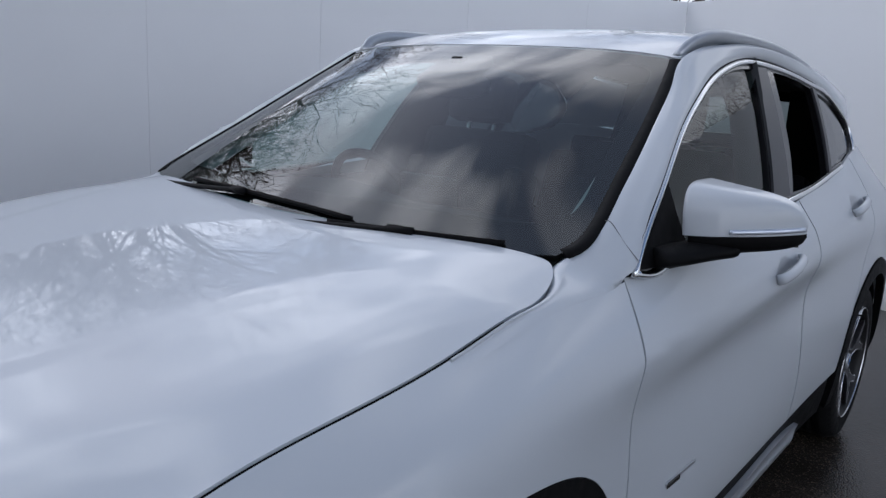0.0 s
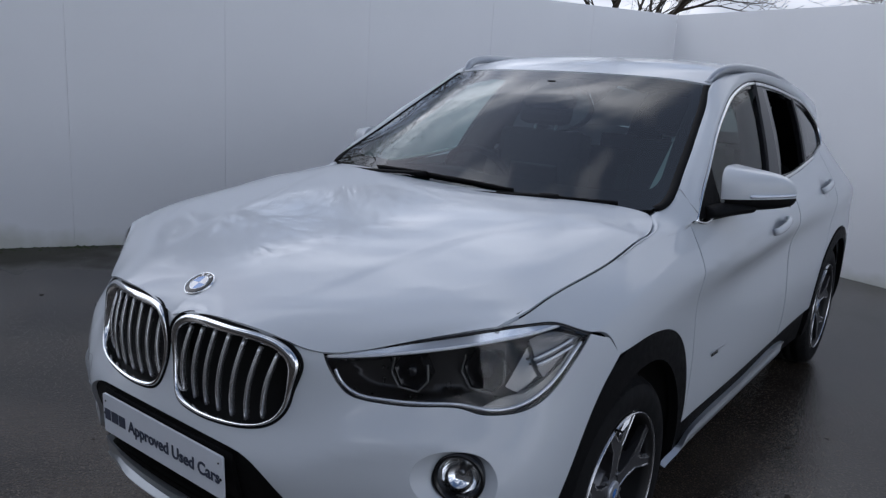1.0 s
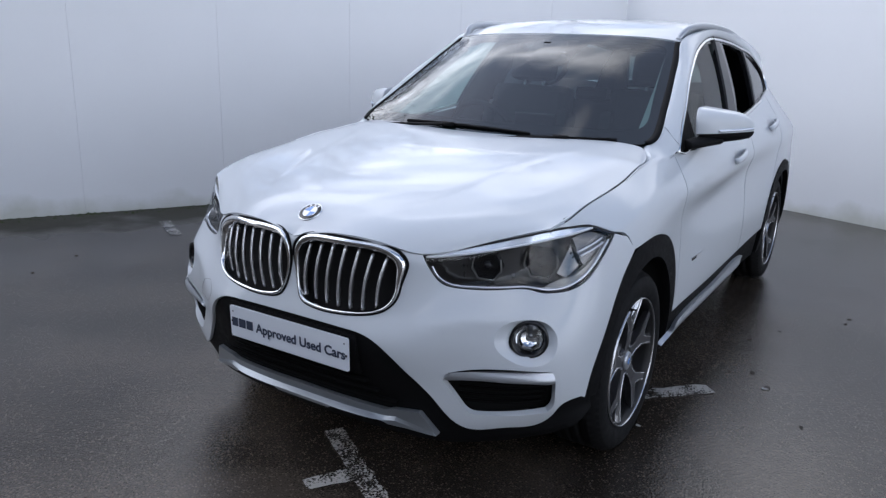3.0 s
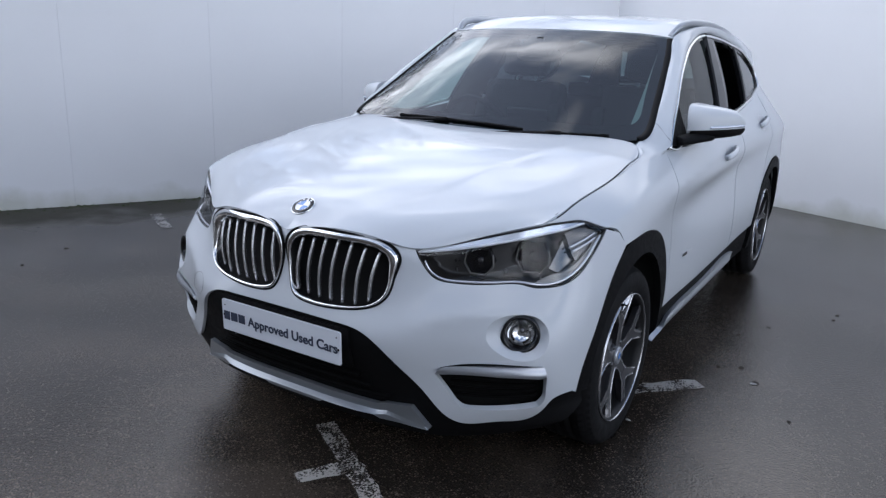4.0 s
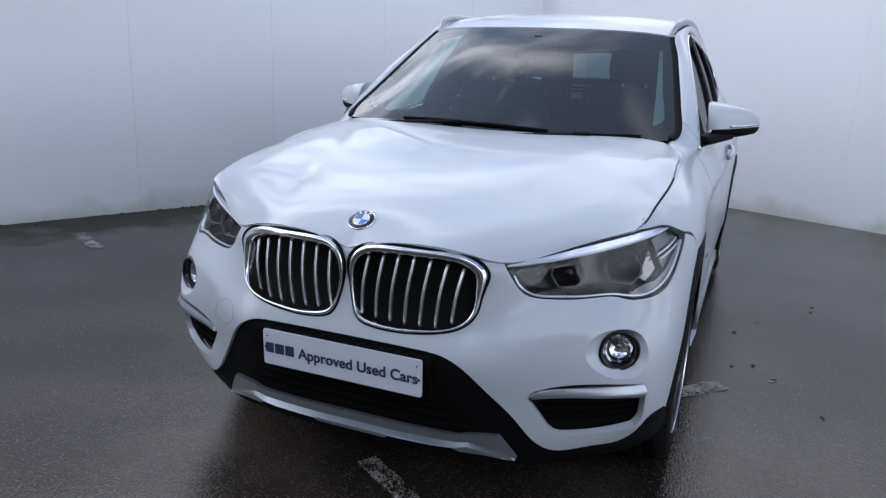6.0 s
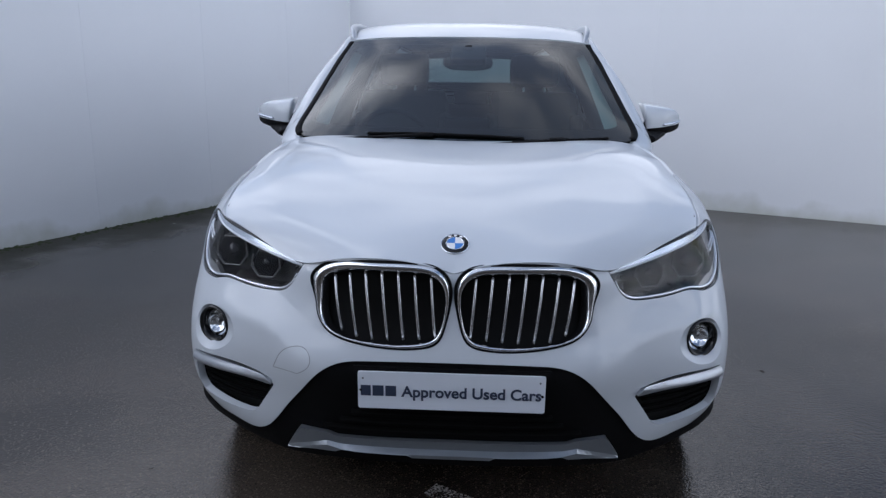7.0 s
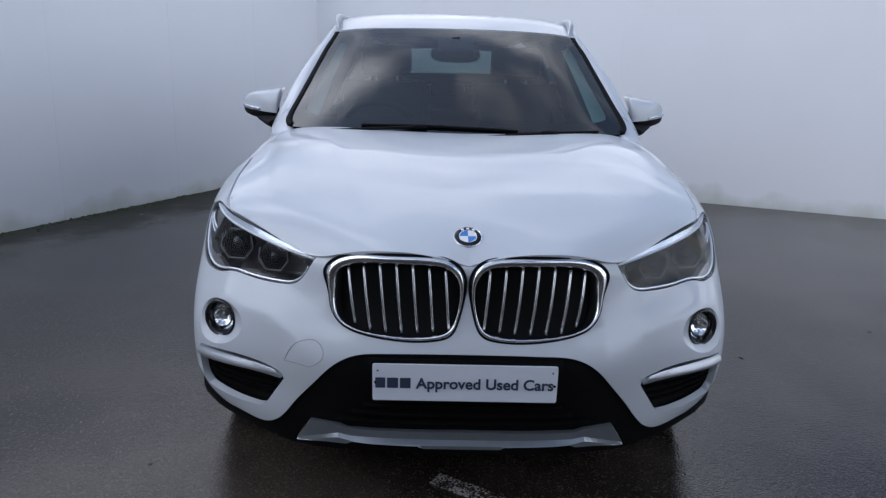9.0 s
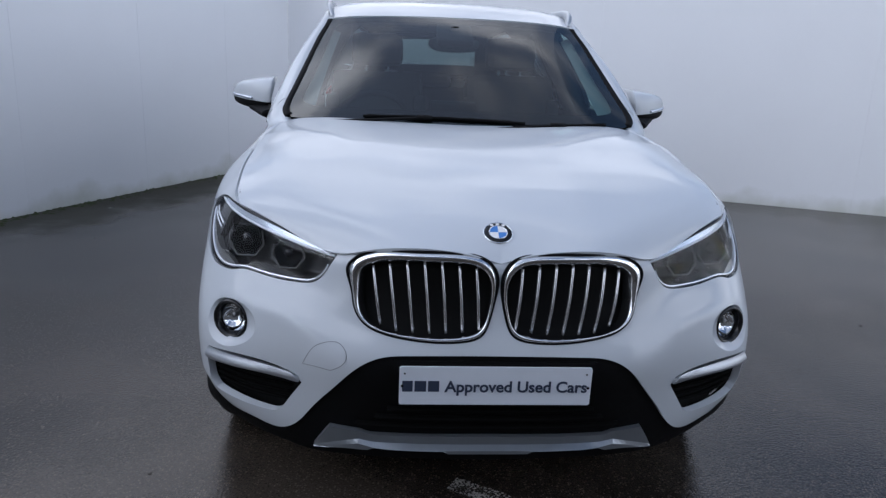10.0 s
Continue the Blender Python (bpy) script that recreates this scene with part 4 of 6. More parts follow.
# a black bead draws the dark gap round each chrome surround
for o in (KO, (KO * [-1, 1])[::-1]):
    q = dense(o, 0.012)
    k = np.clip((q[:, 1:2] - 0.75) / 0.1, 0, 1)
    q = stretch(q, 0.002) * (1 - k) + stretch(q, 0.0055) * k
    part("grille_gap_shade", sweep(skin(q) + normals_of(skin, q) * (0.0045 * k - 0.0015), normals_of(skin, q), oval(0.0042, 0.0045, 8), closed=True), BLACK, car)
frames = both("grille_frame", ring_between(KO, KI, skin), CHROME, car, "chrome surround of the radiator grille")
backs = both("grille_back", panel(skin, stretch(KI, 0.004), step=0.04, off=-0.045, lip=0), MESH, frames, "black grille mesh")
for i in range(7):
    u = 0.062 + 0.0462 * i
    vtop, vbot = 0.870 + 0.012 * math.sin(math.pi * (i + 0.8) / 7.6), 0.662 - 0.012 * math.sin(math.pi * (i + 0.6) / 7) + (0.012 if i == 6 else 0)
    lean = -0.012 - 0.002 * i
    vv = np.linspace(vbot, vtop, 15)
    s = np.linspace(0, 1, 15)
    us = np.stack([u + lean * (1 - s), vv], 1)
    bow = 0.016 * np.sin(math.pi * s)
    ends = on_skin(us[[0, -1]], -0.014)
    line = ends[0] + (ends[1] - ends[0]) * s[:, None]
    both("slat", sweep(line + np.array([0, -1.0, 0]) * bow[:, None], np.tile((0.0, -1.0, 0.0), (15, 1)), [(-0.0036, -0.010), (-0.0038, 0.0), (-0.002, 0.003), (0.002, 0.003), (0.0038, 0.0), (0.0036, -0.010)]), SLAT, frames)

# ---- side intakes ----
both("intake_back", panel(skin, stretch(INT, 0.01), step=0.04, off=-0.035, lip=0), MESH, car, "black side air intake")
for k in range(4):
    us = np.stack([np.linspace(0.585 + 0.01 * abs(k - 1.5), 0.89, 14), np.full(14, 0.375 + 0.022 * k)], 1)
    both("intake_bar", sweep(on_skin(us, -0.026), normals_of(skin, us), oval(0.004, 0.008, 6)), MESH_BAR, car)
bl = loop(BLADE)


def blade_surf(q):
    P = skin(q)
    return P + normals_of(skin, np.atleast_2d(q)) * (0.010 * np.exp(-(((np.atleast_2d(q)[:, 1:2] - 0.468) / 0.014) ** 2)))


both("intake_blade", panel(blade_surf, bl, step=0.01, off=0.002, lip=0.02), SATIN, car, "satin silver blade in the side intake")

# ---- fog lamps ----
def dish():
    """The painted hollow round the fog lamp."""
    n = 64
    def even(l):
        l = np.concatenate([l, l[:1]])
        k = np.concatenate([[0], np.cumsum(np.linalg.norm(np.diff(l, axis=0), axis=1))])
        x = np.linspace(0, k[-1], n + 1)[:-1]
        return np.stack([np.interp(x, k, l[:, 0]), np.interp(x, k, l[:, 1])], 1)
    A, c = even(DISH), np.array(FOG).mean(0)
    Fg = loop(FOG)
    B = np.array([c + (p - c) / np.linalg.norm(p - c) * np.linalg.norm(Fg - c, axis=1).mean() * 1.2 for p in A])
    rows = []
    for s, o in ((0.0, 0.0), (0.08, -0.0015), (0.25, -0.005), (0.5, -0.010), (0.75, -0.0145), (1.0, -0.018), (1.02, -0.04)):
        q = A + (B - A) * s
        rows.append(skin(q) + normals_of(skin, q) * o)
    V = np.concatenate(rows)
    F = [(j * n + i, j * n + (i + 1) % n, (j + 1) * n + (i + 1) % n, (j + 1) * n + i) for j in range(len(rows) - 1) for i in range(n)]
    return V, F


both("fog_hollow", dish(), PAINT, car)
fc = np.array(FOG).mean(0)
f_c = skin(fc)[0] - [0, 0, 0.004]
f_n = np.array((0.42, -0.90, 0.06)) / np.linalg.norm((0.42, -0.90, 0.06))


def turned(profile, n=40):
    """A turned shape about the z axis from (radius, height) places."""
    V = [(r * math.cos(2 * math.pi * i / n), r * math.sin(2 * math.pi * i / n), h) for r, h in profile for i in range(n)]
    F = [(j * n + i, j * n + (i + 1) % n, (j + 1) * n + (i + 1) % n, (j + 1) * n + i) for j in range(len(profile) - 1) for i in range(n)]
    return np.array(V), F


def placed(shape, centre, axis):
    V, F = shape
    m = np.array(Vector(axis).to_track_quat("Z", "Y").to_matrix())
    return np.array(V) @ m.T + np.array(centre), F


REFLECT = mat("lamp_reflector", (0.8, 0.81, 0.82), rough=0.08, metal=1.0)
DISHGREY = mat("fog_shield", (0.25, 0.25, 0.26), rough=0.3, metal=0.8)
rings = both("fog_lamp", placed(turned([(0.054, -0.05), (0.0585, -0.01), (0.0585, -0.003), (0.0555, 0.003), (0.050, 0.001), (0.0455, -0.006), (0.042, -0.02)]), f_c - 0.010 * f_n, f_n), GLOSS, car, "round fog lamp in a black ring")
both("reflector", placed(turned([(0.0425, -0.022), (0.034, -0.036), (0.016, -0.044), (0.0, -0.046)], 9), f_c - 0.010 * f_n, f_n), REFLECT, rings)
both("bulb_shield", placed(turned([(0.009, -0.044), (0.009, -0.026), (0.006, -0.022), (0.0, -0.021)], 20), f_c - 0.012 * f_n + np.array((0.004, 0, 0.006)), f_n), DISHGREY, rings)
both("lens", placed(turned([(0.0435, -0.014), (0.034, -0.009), (0.017, -0.006), (0.0, -0.005)]), f_c - 0.010 * f_n, f_n), LENS, rings)

# ---- headlamps ----
LP = loop(LAMP)
DARK = mat("lamp_inside", (0.014, 0.0125, 0.012), rough=0.3, vary=0.3, vscale=25)
DRL = mat("lamp_light_guide", (0.75, 0.77, 0.80), rough=0.15, metal=0.7)
WHITE_GUIDE = mat("frosted_guide", (0.82, 0.84, 0.87), rough=0.25)
BROW = mat("lamp_brow", (0.66, 0.71, 0.79), rough=0.22, metal=0.5)


GUIDE = mat("clear_guide", (0.17, 0.167, 0.16), rough=0.2, metal=0.4)
BOWL = mat("lamp_bowl", (0.16, 0.155, 0.15), rough=0.12, metal=0.9)


def lamp_floor(q):
    """The back of the lamp: it falls away behind the lens."""
    q = np.atleast_2d(q)
    d = np.array([np.sqrt(((LP - p) ** 2).sum(1).min()) for p in q])
    return skin(q) - normals_of(skin, q) * (0.012 + 0.075 * np.clip(d / 0.045, 0, 1) ** 0.6)[:, None]


lamps = both("headlamp", panel(lamp_floor, shrink(LP, 0.002), step=0.016, off=0.0, lip=0), DARK, car, "headlamp with a clear lens and dark inside")
both("lamp_seal", sweep(on_skin(dense(LP, 0.012), -0.004), normals_of(skin, dense(LP, 0.012)), [(-0.003, -0.02), (-0.003, 0.001), (0.003, 0.001), (0.003, -0.02)], closed=True), GLOSS, lamps)
for pane in both("lens", panel(skin, shrink(LP, 0.004), step=0.016, off=0.0015, lip=0), LENS, lamps):
    pane.visible_shadow = False
# the bright guide along the lower edge
lower = loop([(0.487, 0.855, 1), (0.510, 0.800), (0.545, 0.771), (0.60, 0.763), (0.69, 0.765), (0.755, 0.767), (0.795, 0.757), (0.83, 0.750), (0.885, 0.753), (0.935, 0.770), (0.985, 0.800), (1.03, 0.832), (1.078, 0.856, 1)], closed=False)
both("light_guide", sweep(on_skin(lower, -0.009), normals_of(skin, lower), [(-0.003, -0.008), (-0.004, 0.001), (0.0, 0.003), (0.004, 0.001), (0.003, -0.008)]), DRL, lamps, "clear light guide along the lamp's lower edge")
brow = [(0.455, 0.921, 1), (0.58, 0.956), (0.685, 0.981), (0.789, 0.981), (0.90, 0.949), (0.985, 0.922, 1), (0.93, 0.926), (0.86, 0.936), (0.79, 0.948), (0.70, 0.946), (0.58, 0.926)]
brow2 = loop([(0.458, 0.915, 1), (0.58, 0.927), (0.70, 0.946), (0.79, 0.947), (0.86, 0.935), (0.93, 0.925), (0.985, 0.921, 1)], closed=False)
both("light_guide", sweep(on_skin(brow2, -0.009), normals_of(skin, brow2), oval(0.004, 0.005, 8)), WHITE_GUIDE, lamps)
both("lamp_brow", panel(skin, loop(brow), step=0.014, off=-0.008, lip=0.03), BROW, lamps, "silvery brow along the lamp's top")
side_ref = loop([(0.845, 0.800, 1), (0.90, 0.775), (0.96, 0.800), (0.985, 0.85), (0.96, 0.885), (0.885, 0.890, 1), (0.865, 0.85)])
both("side_reflector", panel(skin, side_ref, step=0.02, off=-0.035, lip=0.02), BOWL, lamps)
BEZEL = mat("lamp_bezel", (0.13, 0.128, 0.128), rough=0.25, metal=0.6)
bez = loop([(0.885, 0.915, 1), (0.96, 0.914), (1.03, 0.890), (1.095, 0.866, 1), (1.02, 0.824), (0.965, 0.788, 1), (0.93, 0.81), (0.90, 0.86)])
both("side_bezel", panel(skin, bez, step=0.02, off=-0.022, lip=0.015), BEZEL, lamps)
for du, dv in ((0.0, 0.0), (0.012, -0.017)):
    seg = np.stack([np.linspace(0.895 + du, 1.045, 12), np.linspace(0.853 + dv, 0.872 + dv, 12)], 1)
    both("side_guide", sweep(on_skin(seg, -0.014), normals_of(skin, seg), oval(0.0035, 0.003, 8)), DRL, lamps)
band = loop([(0.800, 0.760, 1), (0.835, 0.752), (0.885, 0.755), (0.935, 0.772), (0.985, 0.802), (1.03, 0.834), (1.075, 0.858, 1), (1.045, 0.858), (1.005, 0.834), (0.965, 0.812), (0.925, 0.792), (0.885, 0.778, 1), (0.84, 0.776)])
both("lower_reflector", panel(skin, band, step=0.014, off=-0.013, lip=0.02), GUIDE, lamps, "frosted silver band along the lamp's lower corner")
for c, r in (((0.630, 0.850), 0.046), ((0.770, 0.850), 0.052)):
    p, n = skin(c)[0], np.array((0.18, -0.97, 0.1)) / np.linalg.norm((0.18, -0.97, 0.1))
    p = p - 0.045 * n
    m = np.array(Vector(n).to_track_quat("Z", "Y").to_matrix())
    V, F = turned([(r, -0.03), (r + 0.002, 0.002), (r - 0.004, 0.004), (r - 0.010, -0.004), (r - 0.016, -0.016)], 6)
    both("lamp_tube", (*placed((V, F), p, n), None, False), GLOSS, lamps)
    both("projector_bowl", (*placed(turned([(r - 0.014, -0.014), (r - 0.022, -0.024), (0.0, -0.030)], 12), p, n), None, False), BOWL, lamps)
    both("projector", placed(turned([(r - 0.022, -0.02), (r - 0.026, -0.008), (r - 0.032, 0.000), (0.010, 0.006), (0.0, 0.0075)], 32), p, n), GLOSS, lamps)
    # a bent guide round the lower sides of the tube, open at the top
    a6 = np.radians([150, 195, 240, 300, 345, 390])
    corner = np.stack([(r + 0.003) * np.cos(a6), (r + 0.003) * np.sin(a6), np.full(6, 0.006)], 1)
    arc = dense(corner, 0.006, closed=False) @ m.T + p
    both("ring_guide", sweep(arc, np.tile(n, (len(arc), 1)), oval(0.0026, 0.003, 8)), GUIDE, lamps)

# ---- windscreen ----
UW = WIND.u[-1]
ws = loop([(0.02, -0.66, 1), (0.0, -0.4), (0.0, 0.0), (0.0, 0.4), (0.02, 0.66, 1), (0.10, 0.695), (0.4, 0.692), (0.7, 0.692), (UW - 0.04, 0.69), (UW - 0.005, 0.67, 1), (UW - 0.004, 0.3), (UW - 0.004, 0.0), (UW - 0.004, -0.3), (UW - 0.005, -0.67, 1), (UW - 0.04, -0.69), (0.7, -0.692), (0.4, -0.692), (0.10, -0.695)])
clear = loop([(0.115, -0.6), (0.118, -0.3), (0.118, 0.0), (0.118, 0.3), (0.115, 0.6), (0.155, 0.645), (0.3, 0.648), (0.6, 0.645), (UW - 0.10, 0.640), (UW - 0.06, 0.60), (UW - 0.05, 0.3), (UW - 0.05, 0.0), (UW - 0.05, -0.3), (UW - 0.06, -0.60), (UW - 0.10, -0.640), (0.6, -0.645), (0.3, -0.648), (0.155, -0.645)])
PRINT = mat("black_print", (0.006, 0.006, 0.006), rough=0.9, spec=0.05)
screen = part("windscreen", panel(wind, ws, step=0.04, off=0.001, lip=0, sign=-1), GLASS, car, "laminated windscreen with sky in it")
part("screen_border", panel(wind, ws, [clear], step=0.04, off=-0.002, lip=0.01, sign=-1), PRINT, screen, "black printed border of the windscreen")
for s in (1, -1):
    q = spline([(0.03, 0.670 * s), (0.05, 0.682 * s), (0.10, 0.693 * s), (0.2, 0.694 * s), (0.5, 0.694 * s), (UW - 0.01, 0.694 * s)], 70)
    part("pillar_seal", sweep(wind(q), normals_of(wind, q, -1.0), [(-0.015, -0.01), (-0.015, 0.001), (0, 0.004), (0.015, 0.003), (0.015, -0.01)]), BLACK, screen)
# cowl under the glass
cowl_q = loop([(-0.05, -0.66, 1), (-0.05, 0.0), (-0.05, 0.66, 1), (0.05, 0.66, 1), (0.03, 0.0), (0.05, -0.66, 1)])
part("cowl", panel(wind, cowl_q, step=0.04, off=-0.012, lip=0.02, sign=-1), BLACK, car, "black plastic cowl below the windscreen")
# wipers
for pts, arm in (([(0.054, -0.40), (0.062, -0.25), (0.063, -0.10), (0.058, 0.07), (0.042, 0.25)], [(0.0, -0.53), (0.018, -0.42), (0.055, -0.16)]), ([(0.022, 0.20), (0.028, 0.32), (0.032, 0.45), (0.034, 0.575)], [(-0.008, 0.06), (0.006, 0.19), (0.026, 0.38)])):
    q = spline(pts, 30)
    n = normals_of(wind, q, -1.0)
    blade = part("wiper", sweep(wind(q) + n * 0.008, n, [(-0.006, -0.003), (-0.005, 0.003), (0.0, 0.007), (0.005, 0.003), (0.006, -0.003)]), BLACK, car, "black windscreen wiper")
    part("wiper_rubber", sweep(wind(q) + n * 0.004, n, [(-0.002, -0.004), (-0.002, 0.006), (0.002, 0.006), (0.002, -0.004)]), RUBBER, blade)
    a = spline(arm, 16)
    part("wiper_arm", sweep(wind(a) + normals_of(wind, a, -1.0) * 0.013, normals_of(wind, a, -1.0), [(-0.007, -0.003), (-0.005, 0.003), (0.005, 0.003), (0.007, -0.003)]), BLACK, blade)
    c = a[-1]
    part("wiper_joint", sweep(wind(np.array([c - [0, 0.03], c, c + [0, 0.03]])) + normals_of(wind, np.array([c, c, c]), -1.0) * 0.013, normals_of(wind, np.array([c, c, c]), -1.0), [(-0.009, -0.006), (-0.008, 0.006), (0.008, 0.006), (0.009, -0.006)]), BLACK, blade)

# ---- roof, pillars, rails ----
part("roof", panel(roof, [(0, -0.598), (0, -0.3), (0, 0), (0, 0.3), (0, 0.598), (1.0, 0.60), (ROOF.u[-1], 0.60), (ROOF.u[-1], 0), (ROOF.u[-1], -0.60), (1.0, -0.60)], step=0.05, sign=-1), PAINT, car)
TOPLINE = [(1.36, 1.040), (1.44, 1.109), (1.525, 1.172), (1.75, 1.315), (1.90, 1.382), (2.04, 1.433), (2.205, 1.474), (2.45, 1.507), (2.80, 1.502), (3.15, 1.470), (3.42, 1.426), (3.60, 1.330)]
EDGE = [(.730, 1.385, 1.132), (.716, 1.462, 1.176), (.700, 1.54, 1.219), (.654, 1.75, 1.342), (.628, 1.86, 1.411), (.606, 1.962, 1.478), (.609, 2.12, 1.515), (.613, 2.42, 1.542), (.614, 2.80, 1.542), (.606, 3.15, 1.523), (.592, 3.5, 1.492), (.560, 4.02, 1.435)]
rows3 = [list(on_skin([(u, v) for v in (0.972, 0.985, 0.992, 0.9985)], o)) + [skin([(u, 0.9985)])[0] - [0.012, 0, 0.012]] for u, o in ((1.48, -0.0004), (1.54, 0.0004), (1.60, 0.0005), (1.655, 0.0005))]
# the pillar runs on forwards into the fender's shoulder beside the bonnet
foot_q = np.array([(1.76, 0.985), (1.83, 0.985), (1.89, 0.985), (1.95, 0.987)])
hood_e = creased([(UH - 0.13, 0.78), (UH - 0.062, 0.776), (UH - 0.016, 0.745)]) + [0.0035, 0.003, -0.001]
for p, t, e in zip(skin(foot_q), skin(foot_q + [0, 0.004]) - skin(foot_q - [0, 0.004]), [*hood_e, (.722, 1.305, 1.084)]):
    e = np.array(e)
    rows3.append([p - 0.014 * (t / np.linalg.norm(t)), p + [0.0008, 0, 0.0005], (p + e) / 2 + [0.003, -0.0015, 0.002], e, e - [0.012, 0, 0.012]])
for (y, z), e in zip(TOPLINE, EDGE):
    s = cabin([(y, z)])[0]
    e = np.array(e)
    b = 0.004 if y < 1.5 else 0.007 if y < 1.6 else 0.013
    rows3.append([s - [0.012, 0, 0.004], s + [0.001, -0.002, 0.002], (s + e) / 2 + [b, -0.75 * b, 0.006], e + [0.002, 0, 0.002], e - [0.012, 0, 0.012]])
PILLAR = Net(rows3, [0, 0.015, 0.05, 0.09, 0.105], 2)
both("pillar", panel(PILLAR, [(0.0, 0.0), (PILLAR.u[-1], 0.0), (PILLAR.u[-1], 0.105), (0.0, 0.105)], step=0.02, lip=0), PAINT, car, "white roof pillar")
seam_q = np.stack([np.full(14, PILLAR.u[8] + 0.012) + np.linspace(0.02, -0.02, 14), np.linspace(0.014, 0.088, 14)], 1)
both("pillar_seam", sweep(PILLAR(seam_q), normals_of(PILLAR, seam_q), oval(0.0007, 0.0009, 6)), SEAMGREY, car)
rear_side = loop([(3.44, 1.19, 1), (3.60, 1.235), (3.615, 1.30), (3.56, 1.36), (3.42, 1.428, 1), (3.6, 1.46), (3.98, 1.462, 1), (4.12, 1.40), (4.10, 1.21, 1), (3.8, 1.20)])
both("rear_pillar", panel(cabin, rear_side, step=0.04, lip=0), PAINT, car)
rail = spline([(0.582, 1.985, 1.480), (0.594, 2.02, 1.514), (0.606, 2.09, 1.543), (0.614, 2.28, 1.562), (0.618, 2.60, 1.562), (0.616, 2.87, 1.546), (0.608, 3.19, 1.513), (0.600, 3.45, 1.482)], 60)
both("roof_rail", sweep(rail, np.tile((0.35, 0, 1.0), (61, 1)), [(-0.010, -0.026), (-0.011, 0.005), (-0.006, 0.010), (0.006, 0.010), (0.011, 0.005), (0.010, -0.026)]), SATIN, car, "satin silver roof rail")

# ---- side windows ----
WINDOW = [(1.362, 1.036, 1), (1.475, 1.022), (1.530, 1.033), (1.625, 1.026), (2.05, 1.058), (2.46, 1.093), (2.70, 1.106), (2.97, 1.130), (3.28, 1.160), (3.48, 1.188), (3.585, 1.232), (3.605, 1.300), (3.53, 1.366), (3.415, 1.424), (3.15, 1.468), (2.93, 1.490), (2.77, 1.500), (2.57, 1.507), (2.445, 1.505), (2.308, 1.491), (2.205, 1.472), (2.04, 1.431), (1.90, 1.380), (1.75, 1.313), (1.525, 1.170), (1.42, 1.094)]
WL = loop(WINDOW, 6)
wl = dense(WL, 0.02)
chrome = both("window_trim", sweep(cabin(shrink(wl, 0.006)), normals_of(cabin, wl), [(-0.008, -0.006), (-0.0075, 0.003), (0, 0.006), (0.0075, 0.003), (0.008, -0.006)], closed=True), CHROME, car, "chrome strip round the side windows")
top_run = stretch(wl, 0.003)[wl[:, 1] > 1.055 + 0.085 * (wl[:, 0] - 1.36)]
both("window_seal", sweep(cabin(top_run), normals_of(cabin, top_run), oval(0.0026, 0.0024, 6)), BLACK, chrome)
F_GLASS = loop([(1.59, 1.045, 1), (1.575, 1.185, 1), (1.80, 1.322), (1.93, 1.376), (2.09, 1.428), (2.27, 1.466), (2.485, 1.482, 1), (2.40, 1.384), (2.31, 1.22), (2.25, 1.095, 1), (1.9, 1.062)])
R_GLASS = loop([(2.50, 1.118, 1), (2.56, 1.22), (2.64, 1.40), (2.685, 1.482, 1), (2.92, 1.472), (3.13, 1.448, 1), (3.06, 1.30), (2.985, 1.148, 1), (2.73, 1.125)])
Q_GLASS = loop([(3.07, 1.160, 1), (3.14, 1.30), (3.21, 1.435, 1), (3.40, 1.40), (3.53, 1.335), (3.56, 1.265), (3.50, 1.215), (3.3, 1.18)])
both("window_frame", panel(cabin, shrink(WL, 0.010), [F_GLASS, R_GLASS, Q_GLASS], step=0.04, off=-0.006, lip=0.02), GLOSS, chrome, "black window frame and pillar cover")
both("front_glass", panel(cabin, F_GLASS, step=0.05, off=-0.014, lip=0), SIDEGLASS, chrome)
both("quarter_glass", panel(cabin, Q_GLASS, step=0.05, off=-0.012, lip=0), TINTED, chrome)
V, Fc, N = panel(cabin, R_GLASS, step=0.05, off=-0.014, lip=0, mirror=True)
part("rear_glass", (V, Fc, N), TINTED, chrome[1])
# glossy covers on the middle pillars
PILCOV = mat("pillar_cover", (0.035, 0.035, 0.037), rough=0.4)
bp = loop([(2.27, 1.10, 1), (2.33, 1.22), (2.42, 1.384), (2.505, 1.486, 1), (2.60, 1.488, 1), (2.545, 1.384), (2.48, 1.22), (2.44, 1.112, 1)])
both("pillar_cover", panel(cabin, bp, step=0.04, off=0.001, lip=0.008), PILCOV, chrome)
bp2 = loop([(3.00, 1.15, 1), (3.075, 1.30), (3.145, 1.448, 1), (3.19, 1.44, 1), (3.12, 1.30), (3.05, 1.158, 1)])
both("pillar_cover", panel(cabin, bp2, step=0.04, off=0.001, lip=0.008), PILCOV, chrome)

# ---- tail glass ----
def tail_glass(q):
    q = np.atleast_2d(np.asarray(q, float))
    u, v = q[:, 0], q[:, 1]
    return np.stack([v * (1.17 - 0.25 * u), 4.275 - 0.55 * u - 0.12 * v * v, 1.17 + 0.98 * u], 1)


tg = loop([(-0.03, -0.43, 1), (-0.03, 0.0), (-0.03, 0.43, 1), (0.235, 0.37, 1), (0.25, 0.0), (0.235, -0.37, 1)])
rim = loop([(-0.06, -0.48, 1), (-0.06, 0.0), (-0.06, 0.48, 1), (0.28, 0.43, 1), (0.32, 0.0), (0.28, -0.43, 1)])
TAILGLASS = glass_mat("tail_glass", (0.25, 0.29, 0.285), mirror=0.1)
part("tail_glass", panel(tail_glass, tg, step=0.06, lip=0), TAILGLASS, car)
